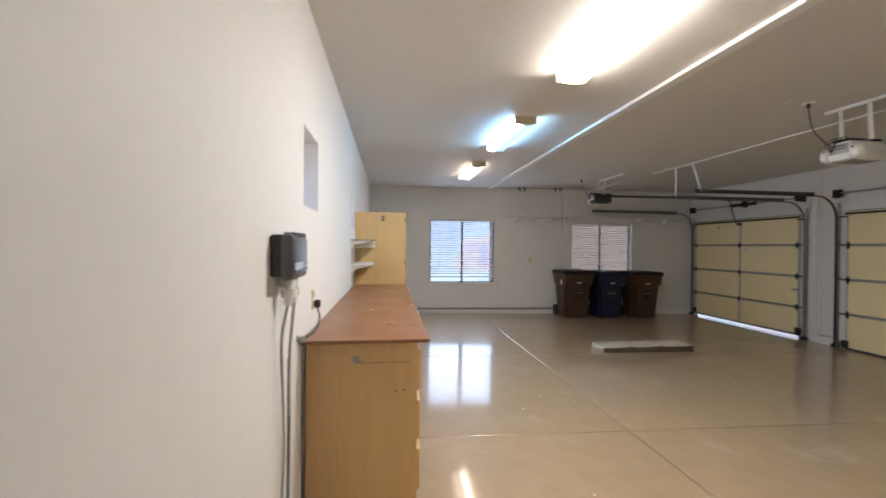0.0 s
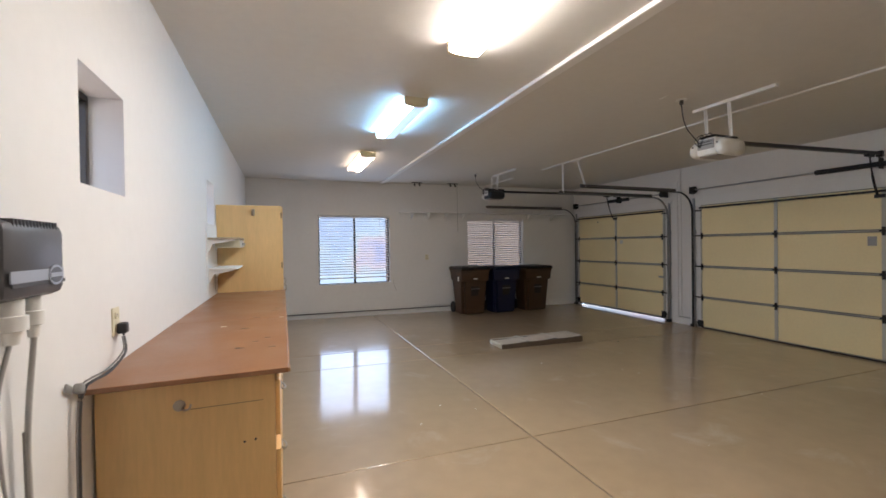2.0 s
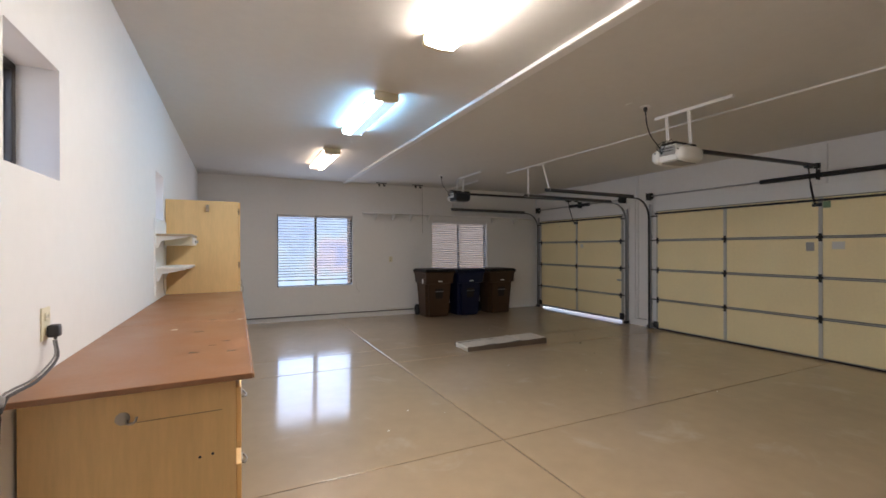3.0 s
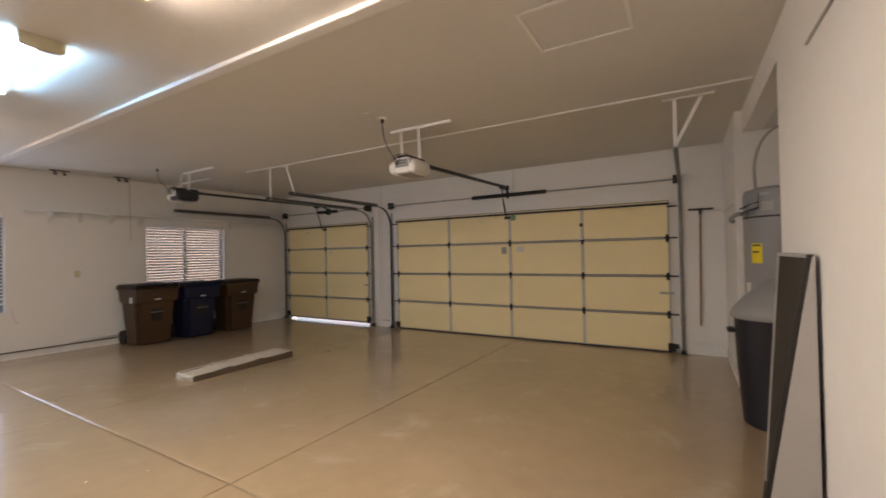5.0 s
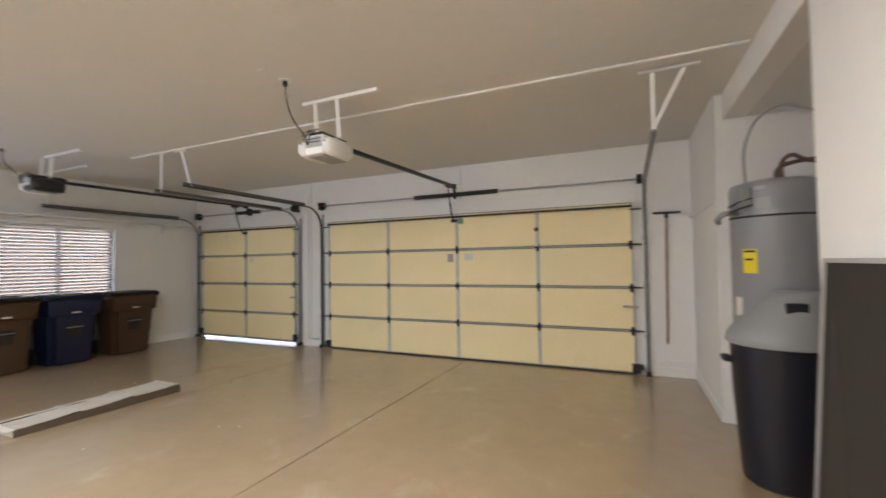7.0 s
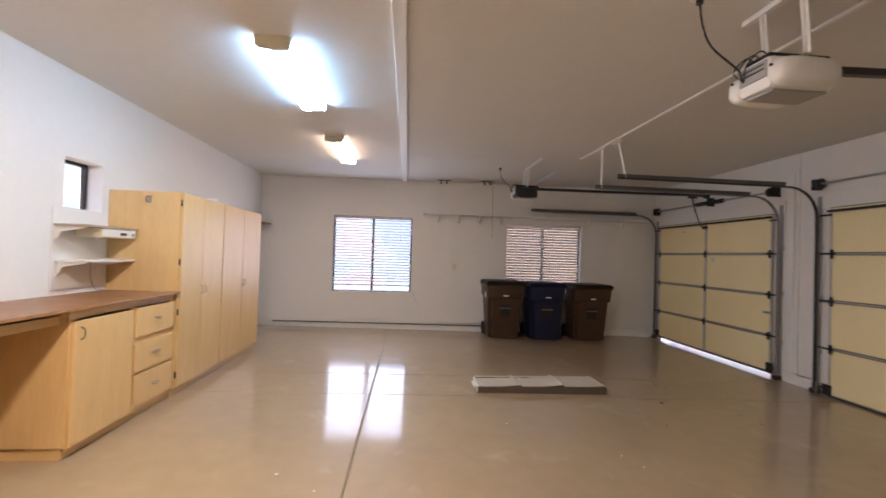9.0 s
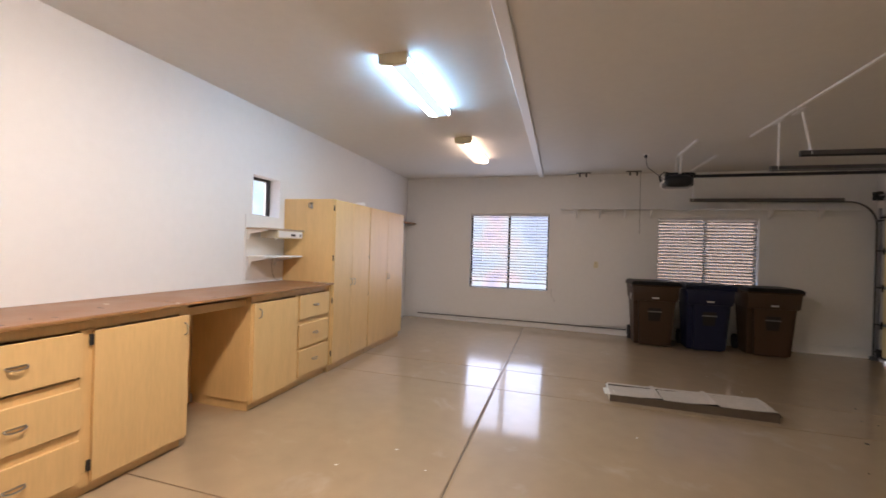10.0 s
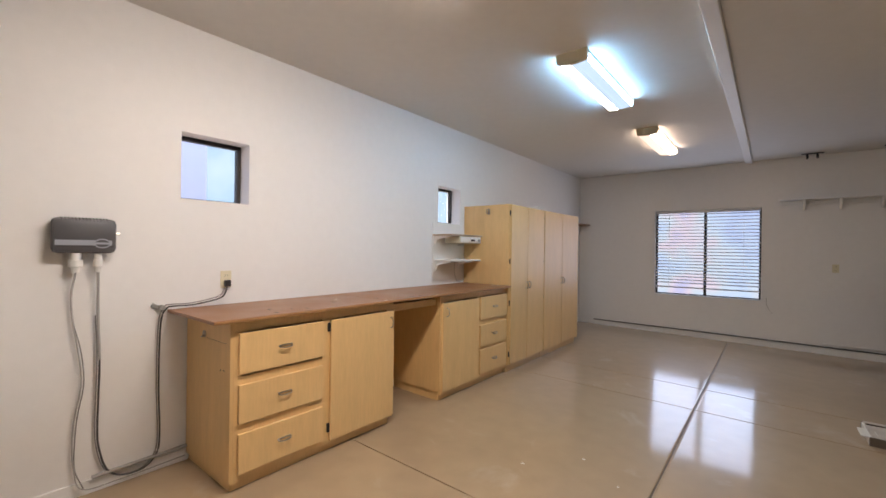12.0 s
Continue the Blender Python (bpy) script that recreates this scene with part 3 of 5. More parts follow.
part("latch_bar", box(xf - 0.03, xf - 0.012, 7.30, 7.42, 0.735, 0.765, 0.005), M_STEEL, d1)
part("label", box(xf - 0.002, xf, 8.38, 8.46, 1.42, 1.50), M_PAPER, d1, "faded sticker")
part("peep_spot", tube([(xf - 0.003, 9.15, 1.94), (xf, 9.15, 1.94)], 0.014, 10), M_BLACK, d1)


def door_track(y, x_back, z_top, material, label, stiff=False):
    """Upright steel track with a curved turn to the horizontal run."""
    t = thing("door_track", (EAST - 0.06, y, -0.115), label, "door track", "garage door tracks")
    x = EAST - 0.062
    r = 0.36
    pts = [(x, y, -0.10), (x, y, z_top - r)]
    pts += [(x - r + r * math.cos(a), y, z_top - r + r * math.sin(a)) for a in [math.pi / 2 * k / 8 for k in range(1, 8)]]
    bm = bmesh.new()
    path = pts + [(x - r, y, z_top), (x_back, y, z_top + 0.01)]
    # flattened C-section: three strips
    for dx, hw, th in ((0.0, 0.026, 0.006),):
        add_tube(bm, path, hw * 0.42, 8, hw * 0.85, up=(0, 1, 0))
    part("rail", bm, material, t, smooth=True)
    if stiff:
        part("stiffener_angle", box(x_back, x - r - 0.05, y - 0.004, y + 0.030, z_top + 0.012, z_top + 0.058, 0.003), M_PIPE_DARK, t, "brown-grey steel stiffening angle")
    part("back_angle", box(EAST - 0.036, EAST - 0.004, y - 0.018, y + 0.018, -0.10, z_top - 0.1, 0.003), M_STEEL, t)
    part("foot", box(EAST - 0.10, EAST - 0.004, y - 0.03, y + 0.03, -0.115, -0.06, 0.004), M_STEEL_D, t)
    for z in (0.35, 1.0, 1.6):
        part("jamb_bracket", box(EAST - 0.05, EAST, y - 0.03, y + 0.03, z, z + 0.05, 0.003), M_STEEL, t)
    return t


door_track(1.50, 5.36, 2.34, M_TRACK, "grey steel door track curving back below the ceiling")
door_track(6.68, 5.16, 2.34, M_STEEL_D, "dark steel door track with a stiffening angle below the ceiling", True)
door_track(7.20, 5.14, 2.30, M_TRACK, "grey steel door track with a stiffening angle below the ceiling", True)
door_track(9.94, 5.13, 2.30, M_PIPE_DARK, "dusty brown steel door track with a stiffening angle", True)


def torsion_bar(y0, y1, spring, label):
    z, x = 2.385, EAST - 0.09
    t = thing("torsion_bar", (x, (y0 + y1) / 2, z), label, "door spring", "garage door springs")
    part("shaft", tube([(x, y0, z), (x, y1, z)], 0.013, 10), M_STEEL, t, smooth=True)
    bm = bmesh.new()
    n = 60
    a, b = spring
    part("spring", tube([(x, a + (b - a) * k / n, z) for k in range(n + 1)], 0.032, 12), M_BLACK, t, "black oiled torsion spring", smooth=True)
    rings = bmesh.new()
    for k in range(0, int((b - a) / 0.012)):
        yy = a + 0.012 * k
        add_lathe(rings, [(0.030, -0.003), (0.0345, 0.0), (0.030, 0.003)], 0, 0, 12)
        bmesh.ops.transform(rings, matrix=Matrix.Translation((x, yy, z)) @ Matrix.Rotation(radians(90), 4, "X"), verts=rings.verts[-36:])
    part("spring_coil", rings, M_BLACK, t)
    for y in (y0 + 0.03, y1 - 0.03):
        part("drum", tube([(x, y - 0.03, z), (x, y + 0.03, z)], 0.062, 16), M_STEEL_D, t, smooth=True)
        part("end_plate", box(x - 0.05, EAST, y - 0.055 if y < (y0 + y1) / 2 else y + 0.045, y - 0.045 if y < (y0 + y1) / 2 else y + 0.055, z - 0.07, z + 0.06, 0.004), M_STEEL_D, t)
    m = (a + b) / 2
    part("centre_plate", box(x - 0.04, EAST, m - 0.006, m + 0.006, z - 0.06, z + 0.08, 0.003), M_STEEL_D, t)
    return t


torsion_bar(1.52, 6.66, (3.42, 4.78), "steel torsion bar with black spring above the double door")
torsion_bar(7.26, 9.90, (8.15, 8.75), "steel torsion bar with black spring above the single door")


def opener(yc, zc, zrail, label, bar, cord, xm, body_mat):
    """Ceiling-hung opener: motor unit with rounded lens ends, straps, rail, trolley and arm."""
    t = thing("garage_door_opener", (xm, yc, ceil_z(xm)), label, "door opener", "garage door openers")
    roof = ceil_z(xm)
    xa, xb = xm - 0.20, xm + 0.20
    body = part("motor_housing", box(xa + 0.02, xb - 0.02, yc - 0.10, yc + 0.10, zc - 0.09, zc + 0.08, 0.022), body_mat, t, "plastic motor housing", smooth=True)
    part("underside", box(xa + 0.05, xb - 0.05, yc - 0.085, yc + 0.085, zc - 0.10, zc - 0.088, 0.004), M_GREY_BOARD, body)
    for s in (-1, 1):
        bm = bmesh.new()
        bmesh.ops.create_uvsphere(bm, u_segments=28, v_segments=16, radius=1.0)
        for q in bm.verts:
            q.co = Vector([math.copysign(abs(c) ** 0.62, c) for c in q.co])
            q.co = Vector((xm - 0.02 + q.co.x * 0.175, yc + s * 0.132 + q.co.y * 0.058, zc - 0.025 + q.co.z * (0.085 - 0.02 * abs(q.co.y))))
        part("light_lens", bm, M_WHITE if body_mat == M_WHITE or s > 0 else body_mat, t, "rounded plastic lamp lens", smooth=True)
        part("lens_screw", tube([(xa - 0.002, yc + s * 0.125, zc + 0.01), (xa + 0.006, yc + s * 0.125, zc + 0.01)], 0.008, 8), M_BLACK, t)
    part("top_chassis", box(xa + 0.04, xb - 0.02, yc - 0.075, yc + 0.075, zc + 0.079, zc + 0.105, 0.006), M_STEEL_D, t)
    part("control_panel", box(xa + 0.012, xa + 0.021, yc - 0.085, yc + 0.085, zc - 0.03, zc + 0.06, 0.003), M_GREY_BOARD if body_mat == M_WHITE else M_WHITE, t)
    for k in range(2):
        part("vent_slot", box(xa + 0.009, xa + 0.0125, yc - 0.07, yc + 0.07, zc + 0.01 + 0.025 * k, zc + 0.017 + 0.025 * k), M_BLACK, t)
    zr0 = zc + 0.06
    part("rail", prism([(xb - 0.06, zr0 - 0.02), (EAST - 0.06, zrail - 0.02), (EAST - 0.06, zrail + 0.02), (xb - 0.06, zr0 + 0.02)], "y", yc - 0.018, yc + 0.018), M_BLACK, t, "black steel drive rail")
    part("sprocket_cover", box(xb - 0.10, xb + 0.02, yc - 0.035, yc + 0.035, zr0 + 0.012, zr0 + 0.045, 0.008), M_BLACK, t)
    part("header_bracket", box(EAST - 0.08, EAST, yc - 0.03, yc + 0.03, zrail - 0.04, zrail + 0.035, 0.004), M_STEEL_D, t)
    part("trolley", box(EAST - 0.36, EAST - 0.22, yc - 0.025, yc + 0.025, zrail - 0.055, zrail - 0.022, 0.006), M_BLACK, t)
    part("door_arm", tube(smooth_path([(EAST - 0.29, yc, zrail - 0.05), (EAST - 0.22, yc, zrail - 0.30), (EAST - 0.13, yc, 2.02), (EAST - 0.06, yc, 1.99)], 3), 0.014, 6, 0.006), M_STEEL_D, t)
    part("arm_bracket", box(EAST - 0.075, EAST - 0.044, yc - 0.05, yc + 0.05, 1.965, 2.01, 0.003), M_BLACK, t)
    x_bar, b0, b1 = bar
    part("hanger_angle", box(x_bar - 0.02, x_bar + 0.02, b0, b1, roof - 0.03, roof, 0.003), M_TRIM, t, "white painted hanging angle")
    for s in (-0.125, 0.115):
        y = yc + s
        part("strap", prism([(x_bar - 0.018, roof - 0.02), (x_bar + 0.018, roof - 0.02), (xm + 0.018, zc + 0.085), (xm - 0.018, zc + 0.085)], "y", y - 0.005, y + 0.005), M_TRIM, t, "white painted hanging strap")
        part("strap_flange", prism([(x_bar - 0.003, roof - 0.02), (x_bar + 0.003, roof - 0.02), (xm + 0.003, zc + 0.085), (xm - 0.003, zc + 0.085)], "y", y - 0.02, y - 0.0052), M_TRIM, t)
        part("strap_foot", box(xm - 0.02, xm + 0.02, min(y, yc + s * 0.5), max(y, yc + s * 0.5), zc + 0.078, zc + 0.085), M_STEEL, t)
    cx, cy = cord
    part("ceiling_socket", lathe([(0.05, roof - 0.012), (0.05, roof)], cx, cy, 16), M_TRIM, t)
    part("plug", tube([(cx, cy, roof - 0.05), (cx, cy, roof - 0.012)], 0.018, 8), M_BLACK, t)
    part("power_cord", tube(smooth_path([(cx, cy, roof - 0.05), (cx + 0.02, cy + 0.0, roof - 0.17), (cx + 0.08, (cy + yc) / 2 + 0.02, zc + 0.16), (xa + 0.0, yc + 0.08, zc + 0.07), (xa + 0.005, yc + 0.06, zc + 0.0)]), 0.006, 6), M_BLACK if body_mat == M_WHITE else M_CABLE_G, t, smooth=True)
    for dy in (0.03, -0.02, 0.07):
        part("wire", tube(smooth_path([(xa + 0.005, yc + 0.05, zc - 0.01), (xa - 0.02, yc + dy + 0.02, zc + 0.06), (xa + 0.02, yc + dy - 0.02, zc + 0.12), (xa + 0.10, yc + dy, zc + 0.10)]), 0.004, 6), M_BLACK, t)
    return t


opener(4.12, 2.385, 2.52, "white garage door opener hung from the ceiling by straps", (4.71, 3.57, 4.36), (4.27, 4.15), 4.74, M_WHITE)
opener(8.58, 2.44, 2.52, "dark garage door opener hung near the far wall", (4.62, 7.80, 8.62), (4.18, 8.55), 4.60, M_BLACK)

# track hangers below the ceiling
support = solo("track_support_angle", box(5.15, 5.18, 0.92, 7.75, ceil_z(5.16) - 0.018, ceil_z(5.16), 0.003), M_TRIM, "long white painted angle iron screwed to the ceiling", "ceiling angle")
solo("track_support_angle", box(5.10, 5.14, 8.74, 9.95, ceil_z(5.12) - 0.025, ceil_z(5.12), 0.003), M_TRIM, "short white painted angle iron screwed to the ceiling", "ceiling angle")


def hanger(x, y_top, y_bot, z_bot, diagonal, label="white painted steel strap holding a door track"):
    roof = ceil_z(x)
    t = thing("track_hanger", (x, y_bot, roof), label, "track hanger", "track hangers")
    part("cleat", box(x + 0.012, x + 0.045, min(y_top, diagonal) - 0.10, max(y_top, diagonal) + 0.10, roof - 0.02, roof, 0.003), M_TRIM, t)
    part("strap", prism([(y_top - 0.017, roof - 0.01), (y_top + 0.017, roof - 0.01), (y_bot + 0.017, z_bot), (y_bot - 0.017, z_bot)], "x", x + 0.046, x + 0.051), M_TRIM, t)
    if diagonal != y_top:
        part("brace", prism([(diagonal - 0.017, roof - 0.01), (diagonal + 0.017, roof - 0.01), (y_bot + 0.017, z_bot + 0.02), (y_bot - 0.017, z_bot + 0.02)], "x", x + 0.052, x + 0.057), M_TRIM, t)
    return t


hanger(5.34, 1.50, 1.50, 2.36, 1.28)
hanger(5.20, 6.86, 6.68, 2.36, 6.86)
hanger(5.16, 7.20, 7.20, 2.31, 7.20)
hanger(5.12, 9.94, 9.94, 2.32, 9.94)

# header boards, seams and the pier between the doors
solo("header_board", box(EAST - 0.014, EAST, 1.45, 6.75, 2.10, 2.27, 0.004), M_TRIM, "white painted header board above the double door", "trim", kind="structure")
solo("header_board_small", box(EAST - 0.014, EAST, 7.15, 10.0, 2.10, 2.25, 0.004), M_TRIM, "white painted header board above the single door", "trim", kind="structure")
solo("spring_pad", box(EAST - 0.03, EAST, 4.02, 4.18, 2.272, 2.80, 0.004), M_TRIM, "white painted spring mounting board", "trim", kind="structure")
solo("pier_trim", box(EAST - 0.02, EAST, 7.02, 7.12, 0.0, 2.6, 0.004), M_TRIM, "white painted jamb board between the doors", "trim", kind="structure")
solo("pier_conduit", tube([(EAST - 0.012, 6.96, 0.0), (EAST - 0.012, 6.96, 2.1), (EAST - 0.012, 6.96, 2.83)], 0.011, 8), M_TRIM, "white painted conduit running up the pier", "conduit")
solo("sensor_wire", tube(smooth_path([(EAST - 0.006, 7.0, 0.02), (EAST - 0.02, 6.9, 0.02), (EAST - 0.006, 6.78, 0.02)]), 0.005, 6), M_CABLE_D, "dark sensor cable along the pier", "cable")
for y, g in ((6.60, 6.66), (1.56, 1.50)):
    s = thing("door_sensor", (EAST - 0.12, y, -0.05), "small black safety sensor at the door foot", "door sensor", "door sensors")
    part("bracket", box(EAST - 0.14, EAST - 0.10, y - 0.008, y - 0.002, -0.10, 0.03, 0.002), M_STEEL, s)
    part("eye", box(EAST - 0.15, EAST - 0.09, y - 0.001, y + 0.03, -0.03, 0.03, 0.006), M_BLACK, s)
# battens on the short wall by the door and on the corner wall
for i, z in enumerate((0.06, 1.30, 1.92)):
    solo("wall_batten", box(EAST - 0.022, EAST, 0.99, 1.40, z, z + 0.03, 0.002), M_TRIM, "thin white batten across the short wall", "trim", kind="structure")
solo("wall_batten", box(EAST - 0.012, EAST, 1.402, 1.424, 0.0, 1.942, 0.002), M_TRIM, "upright white batten beside the garage door", "trim", kind="structure")
solo("wall_ledge", box(6.4, EAST - 0.02, 0.97, 0.995, 1.86, 1.885, 0.002), M_TRIM, "thin white ledge on the corner wall", "trim", kind="structure")

sq = thing("floor_squeegee", (EAST - 0.04, 1.27, 0.30), "long wooden-handled floor squeegee hanging head up on the wall", "squeegee")
part("blade", box(EAST - 0.06, EAST - 0.005, 1.10, 1.40, 1.925, 1.95, 0.004), M_RUBBER, sq, "black rubber blade")
part("socket", box(EAST - 0.05, EAST - 0.015, 1.235, 1.275, 1.87, 1.925, 0.006), M_STEEL_D, sq)
part("handle", tube([(EAST - 0.033, 1.255, 1.90), (EAST - 0.03, 1.28, 0.30)], 0.013, 10), M_WOODPOLE, sq, "worn brown wooden pole", smooth=True)
hk = thing("wall_nail", (EAST - 0.02, 1.255, 1.85), "small steel nail holding the squeegee", "nail")
part("shank", tube([(EAST, 1.245, 1.88), (EAST - 0.06, 1.245, 1.885)], 0.004, 6), M_STEEL, hk)


# ---- workbench ----
FACE = 0.61
TOPZ = 0.978


def pull(parent, x, y, z, upright, size=0.05):
    """Arched wire pull."""
    s = size
    if upright:
        pts = [(x, y, z - s), (x + 0.022, y, z - s * 0.75), (x + 0.028, y, z), (x + 0.022, y, z + s * 0.75), (x, y, z + s)]
    else:
        pts = [(x, y - s, z + 0.010), (x + 0.014, y - s * 0.85, z), (x + 0.022, y, z - 0.003), (x + 0.014, y + s * 0.85, z), (x, y + s, z + 0.010)]
    part("handle", tube(smooth_path(pts, 4), 0.0045, 8), M_CHROME, parent, "arched satin nickel handle", smooth=True)
    if not upright:
        part("handle_plate", box(x, x + 0.006, y - s, y + s, z + 0.006, z + 0.014, 0.002), M_CHROME, parent, "thin satin nickel back bar")


def drawer_front(parent, y0, y1, z0, z1):
    d = part("drawer_front", box(FACE + 0.001, FACE + 0.02, y0, y1, z0, z1, 0.003), M_MAPLE, parent)
    pull(d, FACE + 0.02, (y0 + y1) / 2, (z0 + z1) / 2, False, 0.042)
    return d


def cabinet_door(parent, face, y0, y1, z0, z1, hy, hz):
    d = part("door", box(face + 0.001, face + 0.02, y0, y1, z0, z1, 0.003), M_MAPLE, parent)
    pull(d, face + 0.02, hy, hz, True, 0.04)
    return d


def base_cabinet(y0, y1, low, label):
    t = thing("base_cabinet", (FACE / 2, (y0 + y1) / 2, 0), label, "cabinet", "workbench base cabinets")
    part("side_panel", box(0.01, FACE, y0, y0 + 0.018, low, 0.957), M_MAPLE, t)
    part("side_panel", box(0.01, FACE, y1 - 0.018, y1, 0.05, 0.957), M_MAPLE, t)
    part("bottom_panel", box(0.01, FACE - 0.02, y0 + 0.018, y1 - 0.018, 0.08, 0.098), M_MAPLE, t)
    part("back_panel", box(0.01, 0.016, y0 + 0.018, y1 - 0.018, 0.098, 0.957), M_MAPLE, t)
    part("toe_kick", box(FACE - 0.045, FACE - 0.03, y0 + 0.018, y1 - 0.018, -0.005, 0.08), M_MAPLE, t)
    for a in (y0 + 0.019, y1 - 0.034):
        part("toe_foot", box(0.01, FACE - 0.046, a, a + 0.015, -0.008, 0.079), M_MAPLE, t)
    part("top_rail", box(FACE - 0.018, FACE, y0 + 0.018, y1 - 0.018, 0.90, 0.957), M_MAPLE, t)
    part("bottom_rail", box(FACE - 0.018, FACE, y0 + 0.018, y1 - 0.018, 0.05, 0.125), M_MAPLE, t)
    for a in (y0 + 0.019, y1 - 0.069):
        part("face_stile", box(FACE - 0.017, FACE - 0.0005, a, a + 0.05, 0.126, 0.899), M_MAPLE, t)
    return t


c1 = base_cabinet(3.075, 4.335, 0.05, "maple base cabinet with three drawers and one door under the worktop")
part("face_stile", box(FACE - 0.018, FACE, 3.675, 3.745, 0.126, 0.899), M_MAPLE, c1)
for z in (0.335, 0.61):
    part("face_rail", box(FACE - 0.018, FACE, 3.094, 3.674, z - 0.03, z + 0.03), M_MAPLE, c1)
for z0, z1 in ((0.655, 0.888), (0.375, 0.595), (0.092, 0.318)):
    drawer_front(c1, 3.118, 3.675, z0, z1)
dd = cabinet_door(c1, FACE, 3.735, 4.330, 0.068, 0.888, 4.292, 0.80)
for z in (0.16, 0.84):
    part("hinge", box(FACE + 0.001, FACE + 0.014, 3.715, 3.734, z - 0.03, z + 0.03, 0.002), M_STEEL_D, c1)
# cable lock eye, scratch and screw holes on the end panel
part("eye_ring", lathe([(0.011, -0.004), (0.021, -0.002), (0.021, 0.002), (0.011, 0.004)], 0, 0, 20), M_CHROME, c1, "round steel grommet")
ring = [o for o in bpy.data.objects if o.name.startswith("eye_ring")][-1]
ring.matrix_local = Matrix.Translation(Vector((0.272, 3.073, 0.847)) - BASE[c1.name]) @ Matrix.Rotation(radians(90), 4, "X") @ Matrix.Translation(BASE[c1.name])
part("grommet_hook", tube(smooth_path([(0.285, 3.075, 0.84), (0.29, 3.05, 0.835), (0.31, 3.045, 0.84), (0.315, 3.05, 0.855)], 4), 0.004, 6), M_CHROME, c1)
part("scored_line", box(0.31, 0.565, 3.0735, 3.0765, 0.826, 0.829), M_MAPLE_EDGE, c1)
for x, z in ((0.495, 0.668), (0.535, 0.672)):
    part("screw_hole", tube([(x, 3.0738, z), (x, 3.077, z)], 0.005, 8), M_BLACK, c1)

c2 = base_cabinet(4.935, 6.125, 0.078, "maple base cabinet with one door and three small drawers")
part("face_stile", box(FACE - 0.018, FACE, 5.53, 5.58, 0.126, 0.899), M_MAPLE, c2)
for z in (0.355, 0.63):
    part("face_rail", box(FACE - 0.018, FACE, 5.581, 6.106, z - 0.03, z + 0.03), M_MAPLE, c2)
cabinet_door(c2, FACE, 4.955, 5.545, 0.072, 0.885, 5.01, 0.80)
for z0, z1 in ((0.655, 0.89), (0.375, 0.60), (0.095, 0.345)):
    drawer_front(c2, 5.578, 6.112, z0, z1)

apron = thing("pencil_drawer", (FACE - 0.1, 4.63, 0.88), "shallow maple drawer front across the knee space", "drawer")
part("drawer_front", box(FACE - 0.07, FACE - 0.05, 4.337, 4.933, 0.868, 0.925, 0.003), M_MAPLE, apron)
part("drawer_tray", box(0.20, FACE - 0.071, 4.36, 4.91, 0.872, 0.915), M_MAPLE, apron)
part("runner", box(0.05, FACE - 0.02, 4.337, 4.355, 0.926, 0.957), M_MAPLE_EDGE, apron)
solo("knee_space_back", box(0.003, 0.009, 4.337, 4.933, 0.0, 0.95), M_MAPLE, "maple board at the back of the knee space", "panel")

wt = thing("worktop", (0.33, 4.5, TOPZ), "long worn brown hardboard worktop with chipped edge", "worktop")
part("top_board", box(0.004, 0.664, 2.962, 4.245, 0.958, TOPZ, 0.003), M_TOP, wt)
part("top_board", box(0.004, 0.664, 4.247, 6.128, 0.958, TOPZ, 0.003), M_TOP, wt)
part("edge_strip", box(0.6645, 0.670, 2.962, 4.24, 0.960, TOPZ - 0.003, 0.002), M_TOP_EDGE, wt, "worn bare wood edge")
part("edge_strip", box(0.6645, 0.670, 4.26, 6.128, 0.960, TOPZ - 0.003, 0.002), M_TOP_EDGE, wt, "worn bare wood edge")
rng = random.Random(4)
for k in range(9):
    x, y = rng.uniform(0.4, 0.6), rng.uniform(3.2, 4.9)
    part("gouge", box(x, x + rng.uniform(0.012, 0.05), y, y + rng.uniform(0.006, 0.02), TOPZ - 0.002, TOPZ + 0.0007), M_BLACK, wt)
for x, y in ((0.62, 4.22), (0.30, 4.0), (0.45, 6.05), (0.52, 6.06)):
    part("paint_fleck", box(x, x + 0.03, y, y + 0.02, TOPZ - 0.002, TOPZ + 0.001), M_PAPER, wt)


# ---- tall cabinets ----
TF = 0.635


def tall_cabinet(y0, y1, mid, label):
    t = thing("tall_cabinet", (TF / 2, (y0 + y1) / 2, 0), label, "cabinet", "tall storage cabinets")
    part("side_panel", box(0.006, TF, y0, y0 + 0.018, 0.075, 1.90), M_MAPLE, t)
    part("side_panel", box(0.006, TF, y1 - 0.018, y1, 0.075, 1.90), M_MAPLE, t)
    part("top_panel", box(0.006, TF, y0 + 0.018, y1 - 0.018, 1.882, 1.90), M_MAPLE, t)
    part("bottom_panel", box(0.006, TF, y0 + 0.018, y1 - 0.018, 0.075, 0.093), M_MAPLE, t)
    part("back_panel", box(0.006, 0.012, y0 + 0.018, y1 - 0.018, 0.093, 1.882), M_MAPLE, t)
    part("toe_kick", box(0.02, TF - 0.03, y0 + 0.005, y1 - 0.005, -0.008, 0.074), M_MAPLE, t)
    for a, b, h in ((y0 + 0.014, mid - 0.004, mid - 0.035), (mid + 0.004, y1 - 0.008, mid + 0.035)):
        cabinet_door(t, TF, a, b, 0.082, 1.896, h, 0.965)
    for z in (0.2, 0.78, 1.25, 1.8):
        part("hinge", box(TF + 0.001, TF + 0.012, y0 - 0.001, y0 + 0.011, z - 0.03, z + 0.03, 0.002), M_STEEL_D, t)
    return t


